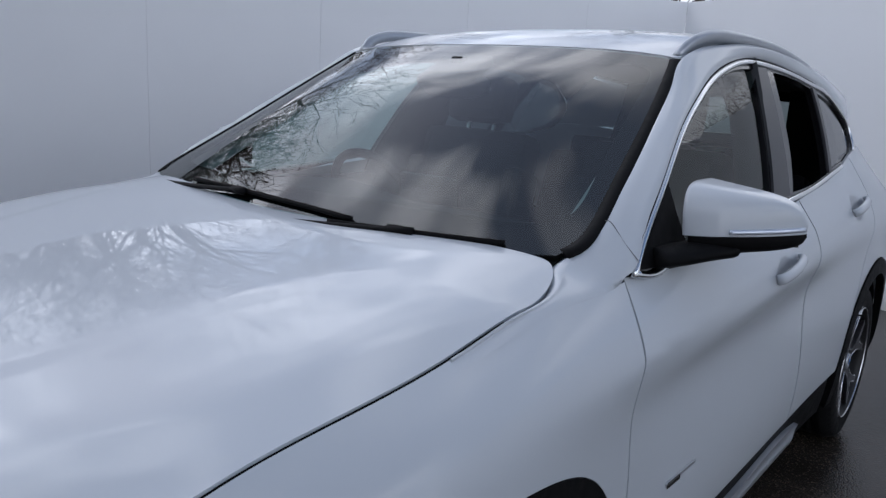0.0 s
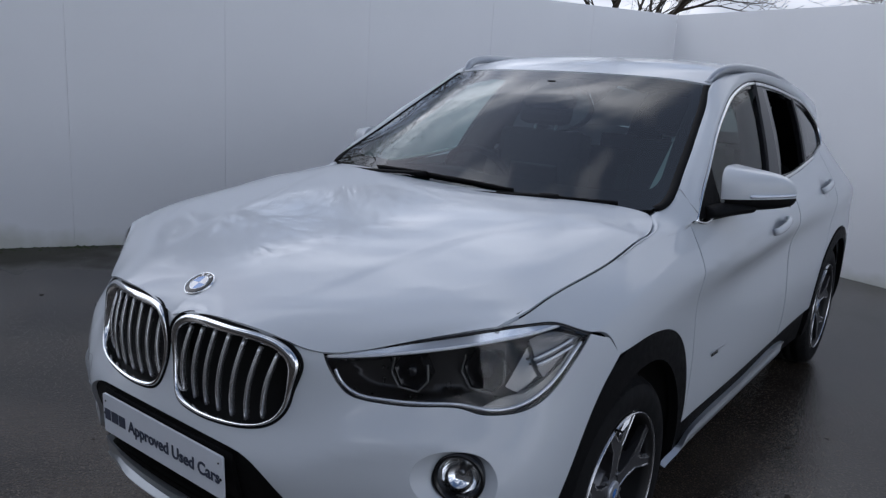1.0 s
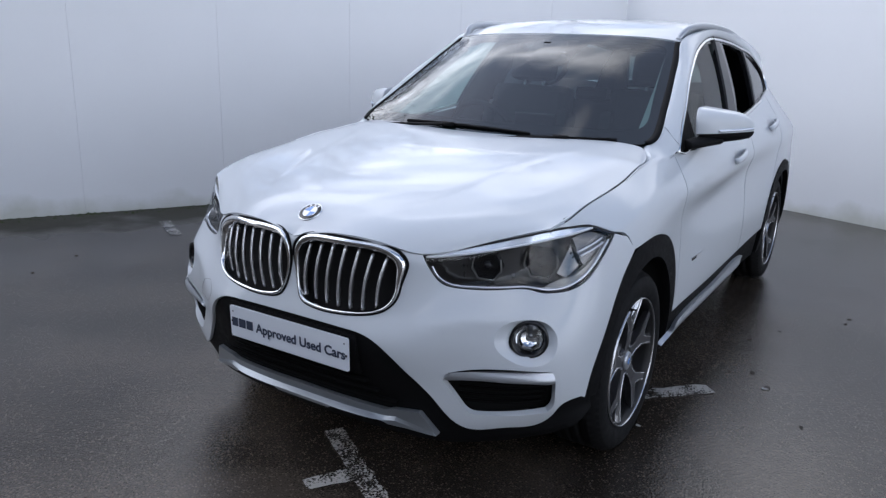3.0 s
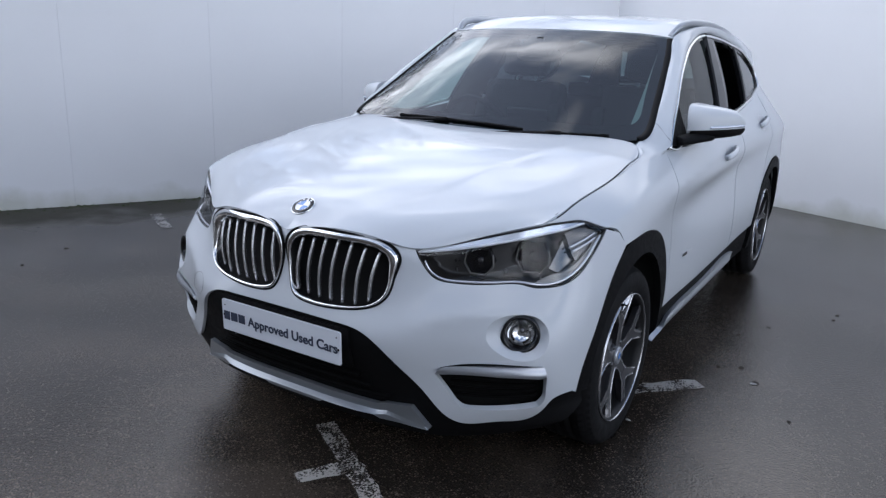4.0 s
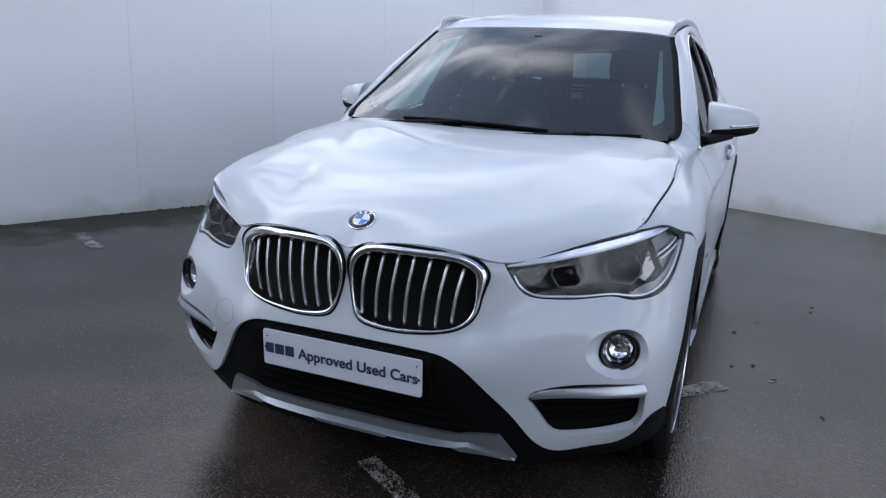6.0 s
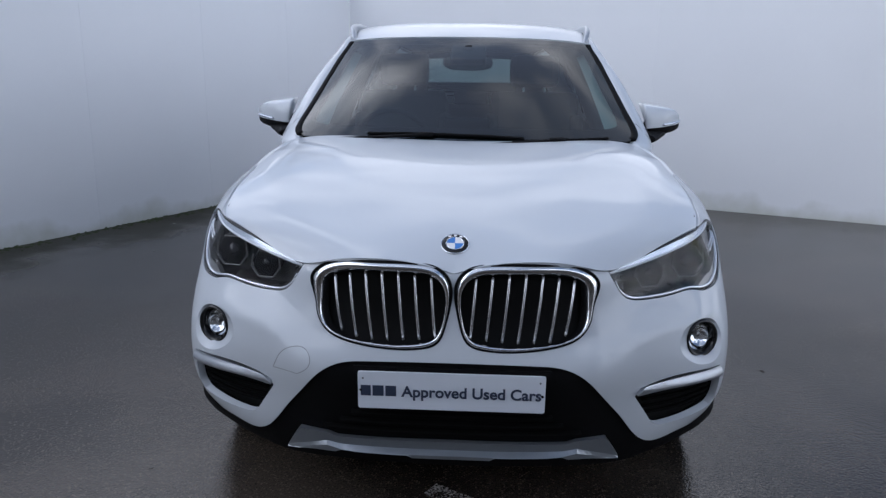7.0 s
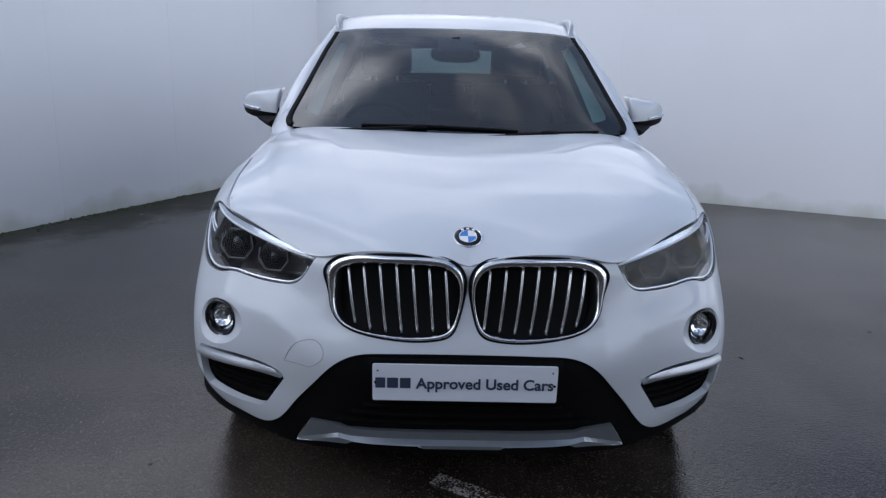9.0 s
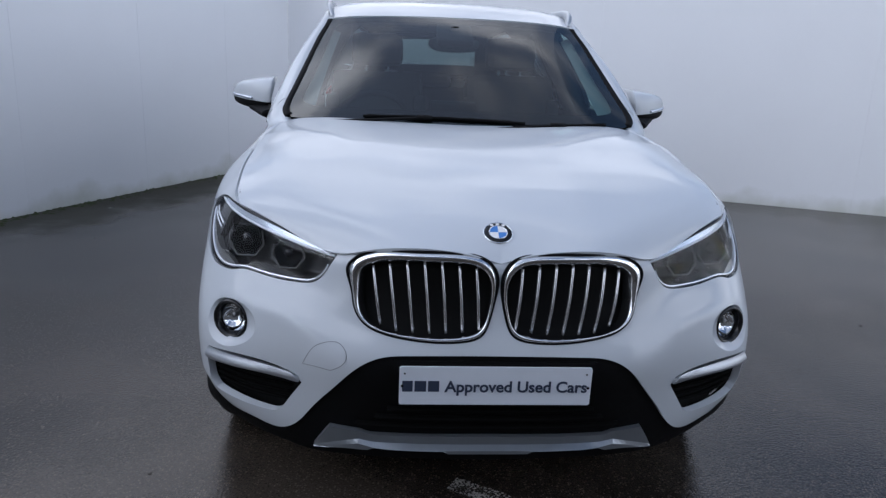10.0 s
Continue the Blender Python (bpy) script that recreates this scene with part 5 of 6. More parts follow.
part("tail_frame", panel(tail_glass, rim, [tg], step=0.06, off=0.003, lip=0.02), GLOSS, car)

# ---- door mirrors ----
def mirror_shell(up):
    n, k = 28, 16
    V, F = [], []
    for i in range(n + 1):
        s = i / n
        e = max(0.0, 1 - s**10) ** 0.5
        x = 0.838 + 0.182 * s
        zs = 1.098 + 0.013 * s
        yf, yb = 1.548 + 0.165 * s**1.7, 1.705 + 0.035 * s
        yf = yb - (yb - yf) * (0.25 + 0.75 * e)
        zt = zs + (1.207 - 0.030 * s - zs) * (0.35 + 0.65 * e) * (1 - 0.25 * s**6)
        zb = zs - (0.050 - 0.018 * s) * (0.2 + 0.8 * e)
        for j in range(k + 1):
            a = math.pi / 2 * j / k
            c, d = math.cos(a) ** (0.34 if up else 0.55), math.sin(a) ** (0.62 if up else 0.75)
            V.append((x - (0.012 + 0.012 * d) * (1 - s) ** 2 * up, yb - (yb - yf) * c, zs + ((zt - zs) if up else (zb - zs)) * d))
    for i in range(n):
        for j in range(k):
            f = (i * (k + 1) + j, (i + 1) * (k + 1) + j, (i + 1) * (k + 1) + j + 1, i * (k + 1) + j + 1)
            F.append(f if up else f[::-1])
    F.append(tuple(range(k + 1)) if up else tuple(range(k + 1))[::-1])
    return np.array(V), F


mirrors = both("door_mirror", mirror_shell(True), PAINT, car, "door mirror with a white cap on a black foot")
both("mirror_base", mirror_shell(False), BLACK, mirrors)
both("mirror_arm", sweep(spline([(0.800, 1.46, 1.058), (0.822, 1.50, 1.060), (0.850, 1.56, 1.066), (0.885, 1.63, 1.072)], 16), np.tile((0, 0, 1.0), (17, 1)), oval(0.05, 0.021, 14)), BLACK, mirrors)
tri_q = loop([(1.378, 1.046, 1), (1.50, 1.040), (1.63, 1.045, 1), (1.605, 1.10), (1.585, 1.195, 1), (1.47, 1.115)])
both("mirror_foot", panel(cabin, tri_q, step=0.03, off=0.004, lip=0.02), BLACK, mirrors)
s = np.linspace(0.40, 0.985, 26)
ex = 1 - s**10
yb = 1.705 + 0.035 * s
yf = yb - (yb - (1.548 + 0.165 * s**1.7)) * (0.25 + 0.75 * np.sqrt(np.maximum(ex, 0)))
pth = np.stack([0.838 + 0.182 * s, yf - 0.001, 1.108 + 0.013 * s], 1)
both("indicator", sweep(pth, np.tile((0.35, -1, 0.1), (26, 1)), oval(0.0055, 0.005, 10)), BROW, mirrors, "clear indicator strip in the mirror")
both("mirror_glass", (np.array([(0.845, 1.708, 1.062), (1.005, 1.742, 1.078), (1.005, 1.742, 1.150), (0.985, 1.738, 1.168), (0.845, 1.708, 1.198)]), [(0, 1, 2, 3, 4)]), REFLECT, mirrors)

# ---- emblem and show plate ----
eq = HOOD.find([(0.0, 0.092)], [0, 1], 0, 0.4)[0]
e_c = creased(eq[None])[0]
e_n = np.array((0, -0.50, 0.866))
BLUE, WHITE = mat("emblem_blue", (0.05, 0.2, 0.55), rough=0.15, coat=1.0), mat("emblem_white", (0.8, 0.8, 0.8), rough=0.15, coat=1.0)
emb = part("emblem", placed(turned([(0.041, -0.004), (0.041, 0.003), (0.0395, 0.005), (0.038, 0.004), (0.0375, 0.003)], 48), e_c, e_n), CHROME, car, "round bonnet emblem with blue and white quarters")
part("emblem_ring", placed(turned([(0.038, 0.0032), (0.036, 0.0046), (0.026, 0.0050), (0.025, 0.005)], 48), e_c, e_n), GLOSS, emb)
part("emblem_rim", placed(turned([(0.0255, 0.0046), (0.0255, 0.0062), (0.0238, 0.0062), (0.0238, 0.0046)], 48), e_c, e_n), CHROME, emb)
for k in range(4):
    V = [(0, 0, 0.0054)] + [(0.0242 * math.cos(radians(90 * k + a)), 0.0242 * math.sin(radians(90 * k + a)), 0.0054) for a in range(0, 91, 9)]
    part("emblem_quarter", (*placed((V, [(0, i, i + 1) for i in range(1, 11)]), e_c, e_n), None, False), (BLUE, WHITE)[(k + 1) % 2], emb)
for a in (60, 90, 120):
    c = np.array((0.0315 * math.cos(radians(a)), 0.0315 * math.sin(radians(a)), 0.0053))
    V, F = [(c[0] + dx, c[1] + dy, c[2]) for dx, dy in ((-0.004, -0.0035), (0.004, -0.0035), (0.004, 0.0035), (-0.004, 0.0035))], [(0, 1, 2, 3)]
    part("emblem_mark", (*placed((V, F), e_c, e_n), None, False), WHITE, emb)

PLATE = mat("plate_white", (0.62, 0.65, 0.70), rough=0.35, vary=0.04, vscale=20)
INK = mat("plate_ink", (0.03, 0.04, 0.07), rough=0.5)
bm = bmesh.new()
pl = loop([(-0.26, -0.0495, 1), (-0.2582, -0.0537), (-0.254, -0.0555, 1), (0.254, -0.0555, 1), (0.2582, -0.0537), (0.26, -0.0495, 1), (0.26, 0.0495, 1), (0.2582, 0.0537), (0.254, 0.0555, 1), (-0.254, 0.0555, 1), (-0.2582, 0.0537), (-0.26, 0.0495, 1)], 3)
face = bm.faces.new([bm.verts.new((x, 0, z)) for x, z in pl])
ext = bmesh.ops.extrude_face_region(bm, geom=[face])
bmesh.ops.translate(bm, verts=[v for v in ext["geom"] if isinstance(v, bmesh.types.BMVert)], vec=(0, 0.006, 0))
bmesh.ops.recalc_face_normals(bm, faces=bm.faces)
plate = part("show_plate", bm, PLATE, car, "white show plate with dark lettering")
plate.matrix_local = pose(0, -0.034, 0.4975, 2.0)


def lettering(text, width, height, x, z, material, parent):
    cu = bpy.data.curves.new("lettering", "FONT")
    cu.body, cu.size, cu.extrude, cu.offset = text, 1.0, 0.004, 0.022
    tmp = bpy.data.objects.new("lettering", cu)
    me = bpy.data.meshes.new_from_object(tmp)
    bpy.data.objects.remove(tmp)
    xs = [v.co.x for v in me.vertices]
    w = max(xs) - min(xs)
    cap = 0.69
    for v in me.vertices:
        a, b, c = v.co
        v.co = (x + (a - min(xs)) * width / w, -0.0012 - c * 0.15, z + b * height / cap)
    me.materials.clear()
    ob = part("lettering", me, material, parent)
    return ob


lettering("Approved Used Cars", 0.388, 0.0315, -0.139, -0.0165, INK, plate)
for k, (a, b) in enumerate(((-0.252, -0.224), (-0.219, -0.188), (-0.183, -0.153))):
    part("lettering", box(a, b, -0.0014, 0.0, -0.0165, 0.015, 0.0006), INK, plate)
for x, z, r in ((-0.2455, 0.036, 0.0025), (0.2455, 0.036, 0.0025), (-0.252, 0.0, 0.004), (0.252, -0.004, 0.004)):
    V, F = turned([(r, -0.002), (r, 0.001), (r * 0.7, 0.002), (0, 0.0022)], 12)
    part("screw", (np.array([(x + a, -c, z + b) for a, b, c in V]), [f[::-1] for f in F]), GLOSS, plate)
part("plate_holder", panel(skin, [(-0.275, 0.425), (0.275, 0.425), (0.275, 0.565), (-0.275, 0.565)], step=0.05, off=0.0, lip=0.03), BLACK, bumper)
# ---- wheels ----
RIMGREY = mat("rim_grey", (0.09, 0.092, 0.098), rough=0.3, metal=0.7)
RIMCUT = mat("rim_polished", (0.58, 0.585, 0.60), rough=0.24, metal=0.9)
RIMFACE = mat("rim_machined", (0.07, 0.07, 0.074), rough=0.4, metal=0.45, vary=0.1, vscale=60)
BARREL = mat("rim_barrel", (0.012, 0.012, 0.0125), rough=0.5, metal=0.2)
DISC = mat("brake_disc", (0.10, 0.095, 0.09), rough=0.35, metal=0.9, vary=0.2, vscale=30)


def ring_x(profile, n=72):
    """A turned shape about the x axis from (x, radius) places."""
    V = [(x, r * math.cos(2 * math.pi * i / n), r * math.sin(2 * math.pi * i / n)) for x, r in profile for i in range(n)]
    F = [(j * n + i, (j + 1) * n + i, (j + 1) * n + (i + 1) % n, j * n + (i + 1) % n) for j in range(len(profile) - 1) for i in range(n)]
    return np.array(V), F


def spoke_mesh(outline, x0, x1, depth):
    """An upright-spoke slab: outline in (radius along z, side y), x at hub and rim, with a depth."""
    V, F = [], []
    n = len(outline)
    for r, s in outline:
        x = x0 + (x1 - x0) * min(1, r / 0.23)
        V.append((x, s, r))
    for r, s in outline:
        x = x0 + (x1 - x0) * min(1, r / 0.23) - depth
        V.append((x, s * 0.8, r))
    F.append(tuple(range(n)))
    F.append(tuple(range(2 * n - 1, n - 1, -1)))
    F += [(i, n + i, n + (i + 1) % n, (i + 1) % n) for i in range(n)]
    return np.array(V), F


def spin(shape, deg):
    V, F = shape
    c, s = math.cos(radians(deg)), math.sin(radians(deg))
    V = np.array(V)
    return np.stack([V[:, 0], c * V[:, 1] - s * V[:, 2], s * V[:, 1] + c * V[:, 2]], 1), F


def build_wheel(y, side):
    w = part("wheel", ring_x([(-0.20, 0.215), (-0.19, 0.232), (-0.02, 0.222), (0.004, 0.228), (0.010, 0.2365), (0.006, 0.2385), (0.0, 0.236), (-0.02, 0.230), (-0.19, 0.238), (-0.20, 0.215)]), BARREL, car, "grey alloy wheel with polished split spokes")
    part("rim_lip", ring_x([(0.003, 0.2335), (0.0120, 0.2342), (0.0128, 0.2355), (0.0120, 0.2370), (0.006, 0.2385)]), RIMCUT, w)
    tyre_prof = [(-0.19, 0.232), (-0.205, 0.25), (-0.212, 0.285), (-0.205, 0.315), (-0.188, 0.330), (-0.168, 0.334)]
    for x in (-0.145, -0.105, -0.062):
        tyre_prof += [(x - 0.006, 0.335), (x - 0.005, 0.328), (x + 0.005, 0.328), (x + 0.006, 0.335)]
    tyre_prof += [(-0.028, 0.332), (-0.008, 0.326), (0.006, 0.312), (0.013, 0.29), (0.014, 0.27), (0.009, 0.25), (0.004, 0.240), (-0.01, 0.232)]
    tyre = part("tyre", ring_x(tyre_prof, 96), RUBBER, w, "black road tyre")
    V, F = [], []
    for k in range(66):
        for x0, x1, tw in ((-0.030, 0.007, 0.05), (-0.195, -0.158, -0.05)):
            a = 2 * math.pi * k / 66
            b = len(V)
            for x, r0 in ((x0, 0.333), (x1, 0.313 if tw > 0 else 0.333)):
                if tw < 0 and x == x0:
                    r0 = 0.322
                for da in (-0.028, 0.028):
                    aa = a + da + (tw * 0.3 if x == x1 else 0)
                    V.append((x, (r0 + 0.0035) * math.cos(aa), (r0 + 0.0035) * math.sin(aa)))
            F.append((b, b + 2, b + 3, b + 1))
    tagged(part("tread", (np.array(V), F, None, False), RUBBER, w), kind="stuff")
    part("brake_disc", ring_x([(-0.10, 0.05), (-0.10, 0.15), (-0.088, 0.15), (-0.088, 0.08), (-0.06, 0.078), (-0.06, 0.02)], 48), DISC, w)
    part("hub_face", ring_x([(-0.060, 0.060), (-0.0215, 0.058), (-0.0195, 0.054), (-0.0175, 0.036), (-0.0135, 0.033)], 40), RIMFACE, w)
    part("hub", ring_x([(-0.09, 0.075), (-0.03, 0.072), (-0.030, 0.06), (-0.026, 0.034)], 40), RIMGREY, w)
    part("hub_cap", ring_x([(-0.014, 0.034), (-0.008, 0.033), (-0.006, 0.026), (-0.005, 0.0)], 32), SATIN, w)
    part("cap_mark", ring_x([(-0.0052, 0.014), (-0.0042, 0.012), (-0.004, 0.0)], 24), BLUE, w)
    stem = [(0.042, -0.024), (0.042, 0.024), (0.090, 0.021), (0.136, 0.030), (0.136, -0.030), (0.090, -0.021)]
    arm = [(0.118, 0.000), (0.118, 0.0255), (0.136, 0.030), (0.18, 0.060), (0.222, 0.086), (0.230, 0.064), (0.196, 0.040), (0.168, 0.016), (0.158, 0.000)]
    cut = [(0.045, 0.0215), (0.045, 0.0248), (0.090, 0.0218), (0.136, 0.0308), (0.18, 0.0612), (0.221, 0.0875), (0.2235, 0.0835), (0.18, 0.0572), (0.136, 0.0272), (0.090, 0.0186)]
    cut_in = [(0.156, 0.000), (0.159, 0.0045), (0.168, 0.0185), (0.196, 0.0425), (0.231, 0.0665), (0.2325, 0.0635), (0.198, 0.0385), (0.171, 0.0135), (0.162, 0.000)]
    for k in range(5):
        a = 72 * k + 3
        part("spoke", (*spin(spoke_mesh(stem, -0.020, -0.002, 0.035), a), None, False), RIMFACE, w)
        for s in (1, -1):
            fl = lambda o: [(r, s * q) for r, q in (o if s > 0 else o[::-1])]
            part("spoke_arm", (*spin(spoke_mesh(fl(arm), -0.0202, 0.000, 0.026), a), None, False), RIMFACE, w)
            part("spoke_edge", (*spin(spoke_mesh(fl(cut), -0.0185, 0.002, 0.010), a), None, False), RIMCUT, w)
            part("spoke_edge", (*spin(spoke_mesh(fl(cut_in), -0.0187, 0.002, 0.010), a), None, False), RIMCUT, w)
        b = a + 36
        V, F = ring_x([(-0.030, 0.0075), (-0.012, 0.0075), (-0.011, 0.0)], 10)
        part("wheel_bolt", spin((V + np.array([0, 0, 0.052]), F), b), RIMGREY, w)
    V, F = ring_x([(0.008, 0.004), (0.030, 0.003), (0.03, 0.0)], 8)
    part("valve", spin((V + np.array([0, 0, 0.24]), F), 20), RUBBER, w)
    w.matrix_local = pose(0.870 if side > 0 else -0.870, y, 0.337, 0, 0, 0 if side > 0 else 180)
    return w


for y in (0.82, 3.487):
    build_wheel(y, 1)
    build_wheel(y, -1)
LINER = mat("wheel_liner", (0.006, 0.006, 0.006), rough=0.9)
for y in (0.83, 3.487):
    prof = [(x, r) for x, r in ((0.50, 0.0), (0.50, 0.40), (0.862, 0.40))]
    V, F = [], []
    n = 32
    for x, r in prof:
        for i in range(n + 1):
            a = radians(-12 + 202 * i / n)
            V.append((x, y + r * math.cos(a), 0.335 + r * math.sin(a)))
    F = [(j * (n + 1) + i, j * (n + 1) + i + 1, (j + 1) * (n + 1) + i + 1, (j + 1) * (n + 1) + i) for j in range(2) for i in range(n)]
    both("wheel_liner", (np.array(V), F), LINER, car)
part("underbody", box(-0.62, 0.62, 0.35, 4.2, 0.19, 0.30, 0.02), LINER, car)
part("engine_bay", box(-0.60, 0.60, 0.30, 1.25, 0.30, 0.72, 0.02), LINER, car)
part("bulkhead", box(-0.68, 0.68, 1.22, 1.30, 0.30, 1.00, 0.02), LINER, car)

# ---- the inside ----
DASH = mat("dash_black", (0.014, 0.014, 0.0155), rough=0.75, spec=0.2)
CLOTH = mat("seat_cloth", (0.012, 0.012, 0.014), rough=0.85, vary=0.2, vscale=60, bump=0.15, bscale=250)
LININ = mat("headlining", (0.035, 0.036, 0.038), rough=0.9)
dash_prof = [(1.28, 0.98), (1.36, 1.035), (1.55, 1.050), (1.72, 1.035), (1.80, 0.99), (1.82, 0.90), (1.78, 0.70), (1.30, 0.55)]
V, F = [], []
for i in range(25):
    x = -0.74 + 1.48 * i / 24
    hump = 0.030 * math.exp(-(((x + 0.37) / 0.17) ** 2))
    k = 1 - 0.35 * (abs(x) / 0.74) ** 4
    for y, z in dash_prof:
        V.append((x, 1.25 + (y - 1.25) * (k if y > 1.4 else 1), z + (hump if z > 0.95 and y > 1.4 else 0)))
m = len(dash_prof)
F = [(i * m + j, (i + 1) * m + j, (i + 1) * m + (j + 1) % m, i * m + (j + 1) % m) for i in range(24) for j in range(m)]
part("dashboard", (np.array(V), F), DASH, car, "dark padded dashboard")
part("screen_display", box(-0.11, 0.11, 1.70, 1.72, 1.03, 1.12, 0.006, pose(0, 0, 0)), GLOSS, car)
# steering wheel on the car's right
m = pose(-0.37, 1.86, 0.98, 0, 0, 0) @ Matrix.Rotation(radians(-65), 4, "X")
a = np.linspace(0, 2 * math.pi, 49)[:-1]
ringp = np.stack([0.183 * np.cos(a), 0.183 * np.sin(a), 0 * a], 1)
V, F = sweep(ringp, np.tile((0, 0, 1.0), (48, 1)), oval(0.015, 0.016, 10), closed=True)
V = np.array([m @ Vector(v) for v in V])
steer = part("steering_wheel", (V, F), DASH, car, "black leather steering wheel")
part("wheel_boss", box(-0.075, 0.075, -0.06, 0.06, -0.035, 0.012, 0.018, m), DASH, steer)
for s in (-1, 1):
    part("wheel_spoke", box(0.06 if s > 0 else -0.175, 0.175 if s > 0 else -0.06, -0.02, 0.016, -0.012, 0.004, 0.005, m), SATIN, steer)


def seat(x, y, rear=False):
    back = part("seat_back", box(-0.25, 0.25, -0.07, 0.07, 0.0, 0.64, 0.05, pose(x, y, 0.60, -16)), CLOTH, car, "dark cloth seat back")
    part("side_bolster", box(-0.275, -0.20, -0.10, 0.06, 0.05, 0.5, 0.03, pose(x, y, 0.60, -16)), CLOTH, back)
    part("side_bolster", box(0.20, 0.275, -0.10, 0.06, 0.05, 0.5, 0.03, pose(x, y, 0.60, -16)), CLOTH, back)
    part("headrest", box(-0.14, 0.14, -0.05, 0.05, 0.66, 0.84, 0.045, pose(x, y, 0.60, -12)), CLOTH, back)
    for s in (-0.06, 0.06):
        part("headrest_rod", box(s - 0.006, s + 0.006, -0.006, 0.006, 0.60, 0.70, 0.002, pose(x, y, 0.60, -14)), SATIN, back)
    part("seat_cushion", box(-0.26, 0.26, -0.52, 0.05, -0.12, 0.06, 0.045, pose(x, y, 0.56, 4)), CLOTH, back)


seat(-0.37, 2.28)
seat(0.37, 2.28)
bench = part("rear_seat_back", box(-0.62, 0.62, -0.08, 0.06, 0.0, 0.56, 0.05, pose(0, 3.25, 0.56, -20)), CLOTH, car, "dark cloth rear seat back")
for x in (-0.38, 0, 0.38):
    part("headrest", box(-0.12, 0.12, -0.045, 0.045, 0.50, 0.60, 0.03, pose(x, 3.25, 0.60, -16)), CLOTH, bench)
part("rear_cushion", box(-0.62, 0.62, -0.52, 0.05, -0.12, 0.06, 0.05, pose(0, 3.2, 0.56, 4)), CLOTH, bench)
part("cabin_floor", box(-0.78, 0.78, 1.3, 4.2, 0.30, 0.36, 0.01), DASH, car)
part("boot_floor", box(-0.60, 0.60, 3.35, 4.2, 0.36, 0.80, 0.02), DASH, car)
part("headlining", panel(roof, [(0.0, -0.59), (0.0, 0.59), (2.25, 0.55), (2.25, -0.55)], step=0.1, off=-0.03, lip=0, sign=-1), LININ, car, "dark grey headlining")
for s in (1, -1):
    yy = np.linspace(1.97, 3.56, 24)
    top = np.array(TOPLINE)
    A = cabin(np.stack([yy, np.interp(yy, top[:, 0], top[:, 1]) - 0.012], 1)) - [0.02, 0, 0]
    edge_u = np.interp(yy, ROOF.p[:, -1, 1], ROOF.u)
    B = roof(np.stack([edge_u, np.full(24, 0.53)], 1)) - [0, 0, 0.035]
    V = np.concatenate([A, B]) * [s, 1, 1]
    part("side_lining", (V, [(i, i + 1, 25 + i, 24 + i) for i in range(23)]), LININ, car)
tail_in = [(0.34, 0.72), (0.60, 0.72), (0.60, 1.12), (0.545, 1.30), (0.46, 1.45), (0.34, 1.45)]
V = np.array([(x, y, z) for y in (3.97, 3.99) for x, z in tail_in])
both("tail_lining", (V, [tuple(range(5, -1, -1)), tuple(range(6, 12))] + [(i, (i + 1) % 6, 6 + (i + 1) % 6, 6 + i) for i in range(6)], None, False), DASH, car)
PLIN = mat("pillar_lining", (0.30, 0.31, 0.295), rough=0.85)
for s in (1, -1):
    n = 30
    uu = np.linspace(0.10, UW - 0.06, n)
    A = wind(np.stack([uu, np.full(n, 0.69)], 1)) - [0.0, -0.02, 0.02]
    B = wind(np.stack([uu, 0.605 + 0.02 * np.linspace(0, 1, n)], 1)) - [0.0, -0.05, 0.05]
    V = np.concatenate([A, B]) * [s, 1, 1]
    part("pillar_lining", (V, [(i, i + 1, n + i + 1, n + i) for i in range(n - 1)]), PLIN, car, "pale grey pillar lining")
    part("door_lining", box(0.76 * s - 0.02, 0.76 * s + 0.02, 1.36, 3.4, 0.40, 1.02, 0.01), DASH, car)
    q = np.array([(2.50 + 0.0 * i, 1.1 + 0.1 * i) for i in range(5)])
    bq = np.array([(2.30, 0.95), (2.36, 1.10), (2.42, 1.22), (2.50, 1.36), (2.58, 1.48)])
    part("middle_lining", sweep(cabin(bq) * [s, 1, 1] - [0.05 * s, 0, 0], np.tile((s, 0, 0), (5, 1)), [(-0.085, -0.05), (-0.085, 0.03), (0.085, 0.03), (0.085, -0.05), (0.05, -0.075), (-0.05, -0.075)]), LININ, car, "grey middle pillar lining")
    part("seat_belt", sweep(cabin(q) * [s, 1, 1] - [0.135 * s, 0, 0], np.tile((s, 0, 0), (5, 1)), [(-0.022, -0.001), (-0.022, 0.001), (0.022, 0.001), (0.022, -0.001)]), DASH, car)
# mirror and camera housing behind the windscreen
bm = bmesh.new()
mo = [(0.122 * math.copysign(abs(math.cos(t)) ** 0.7, math.cos(t)), 0.037 * math.copysign(abs(math.sin(t)) ** 0.7, math.sin(t))) for t in np.linspace(0, 2 * math.pi, 29)[:-1]]
for d, k in ((0.020, 0.94), (0.006, 1.0), (-0.012, 0.97), (-0.020, 0.80)):
    for x, z in mo:
        bm.verts.new((x * k, d, z * k))
bm.verts.ensure_lookup_table()
for j in range(3):
    for i in range(28):
        bm.faces.new([bm.verts[j * 28 + i], bm.verts[j * 28 + (i + 1) % 28], bm.verts[j * 28 + 28 + (i + 1) % 28], bm.verts[j * 28 + 28 + i]])
bm.faces.new([bm.verts[i] for i in range(28)][::-1])
bm.faces.new([bm.verts[84 + i] for i in range(28)])
bmesh.ops.transform(bm, matrix=pose(0, 1.80, 1.378, 10), verts=bm.verts)
part("rear_view_mirror", bm, GLOSS, car, "black rounded rear view mirror")
part("sensor_housing", box(-0.085, 0.085, -0.10, 0.07, -0.035, 0.002, 0.016, pose(0, 1.800, 1.440, 27)), DASH, car)
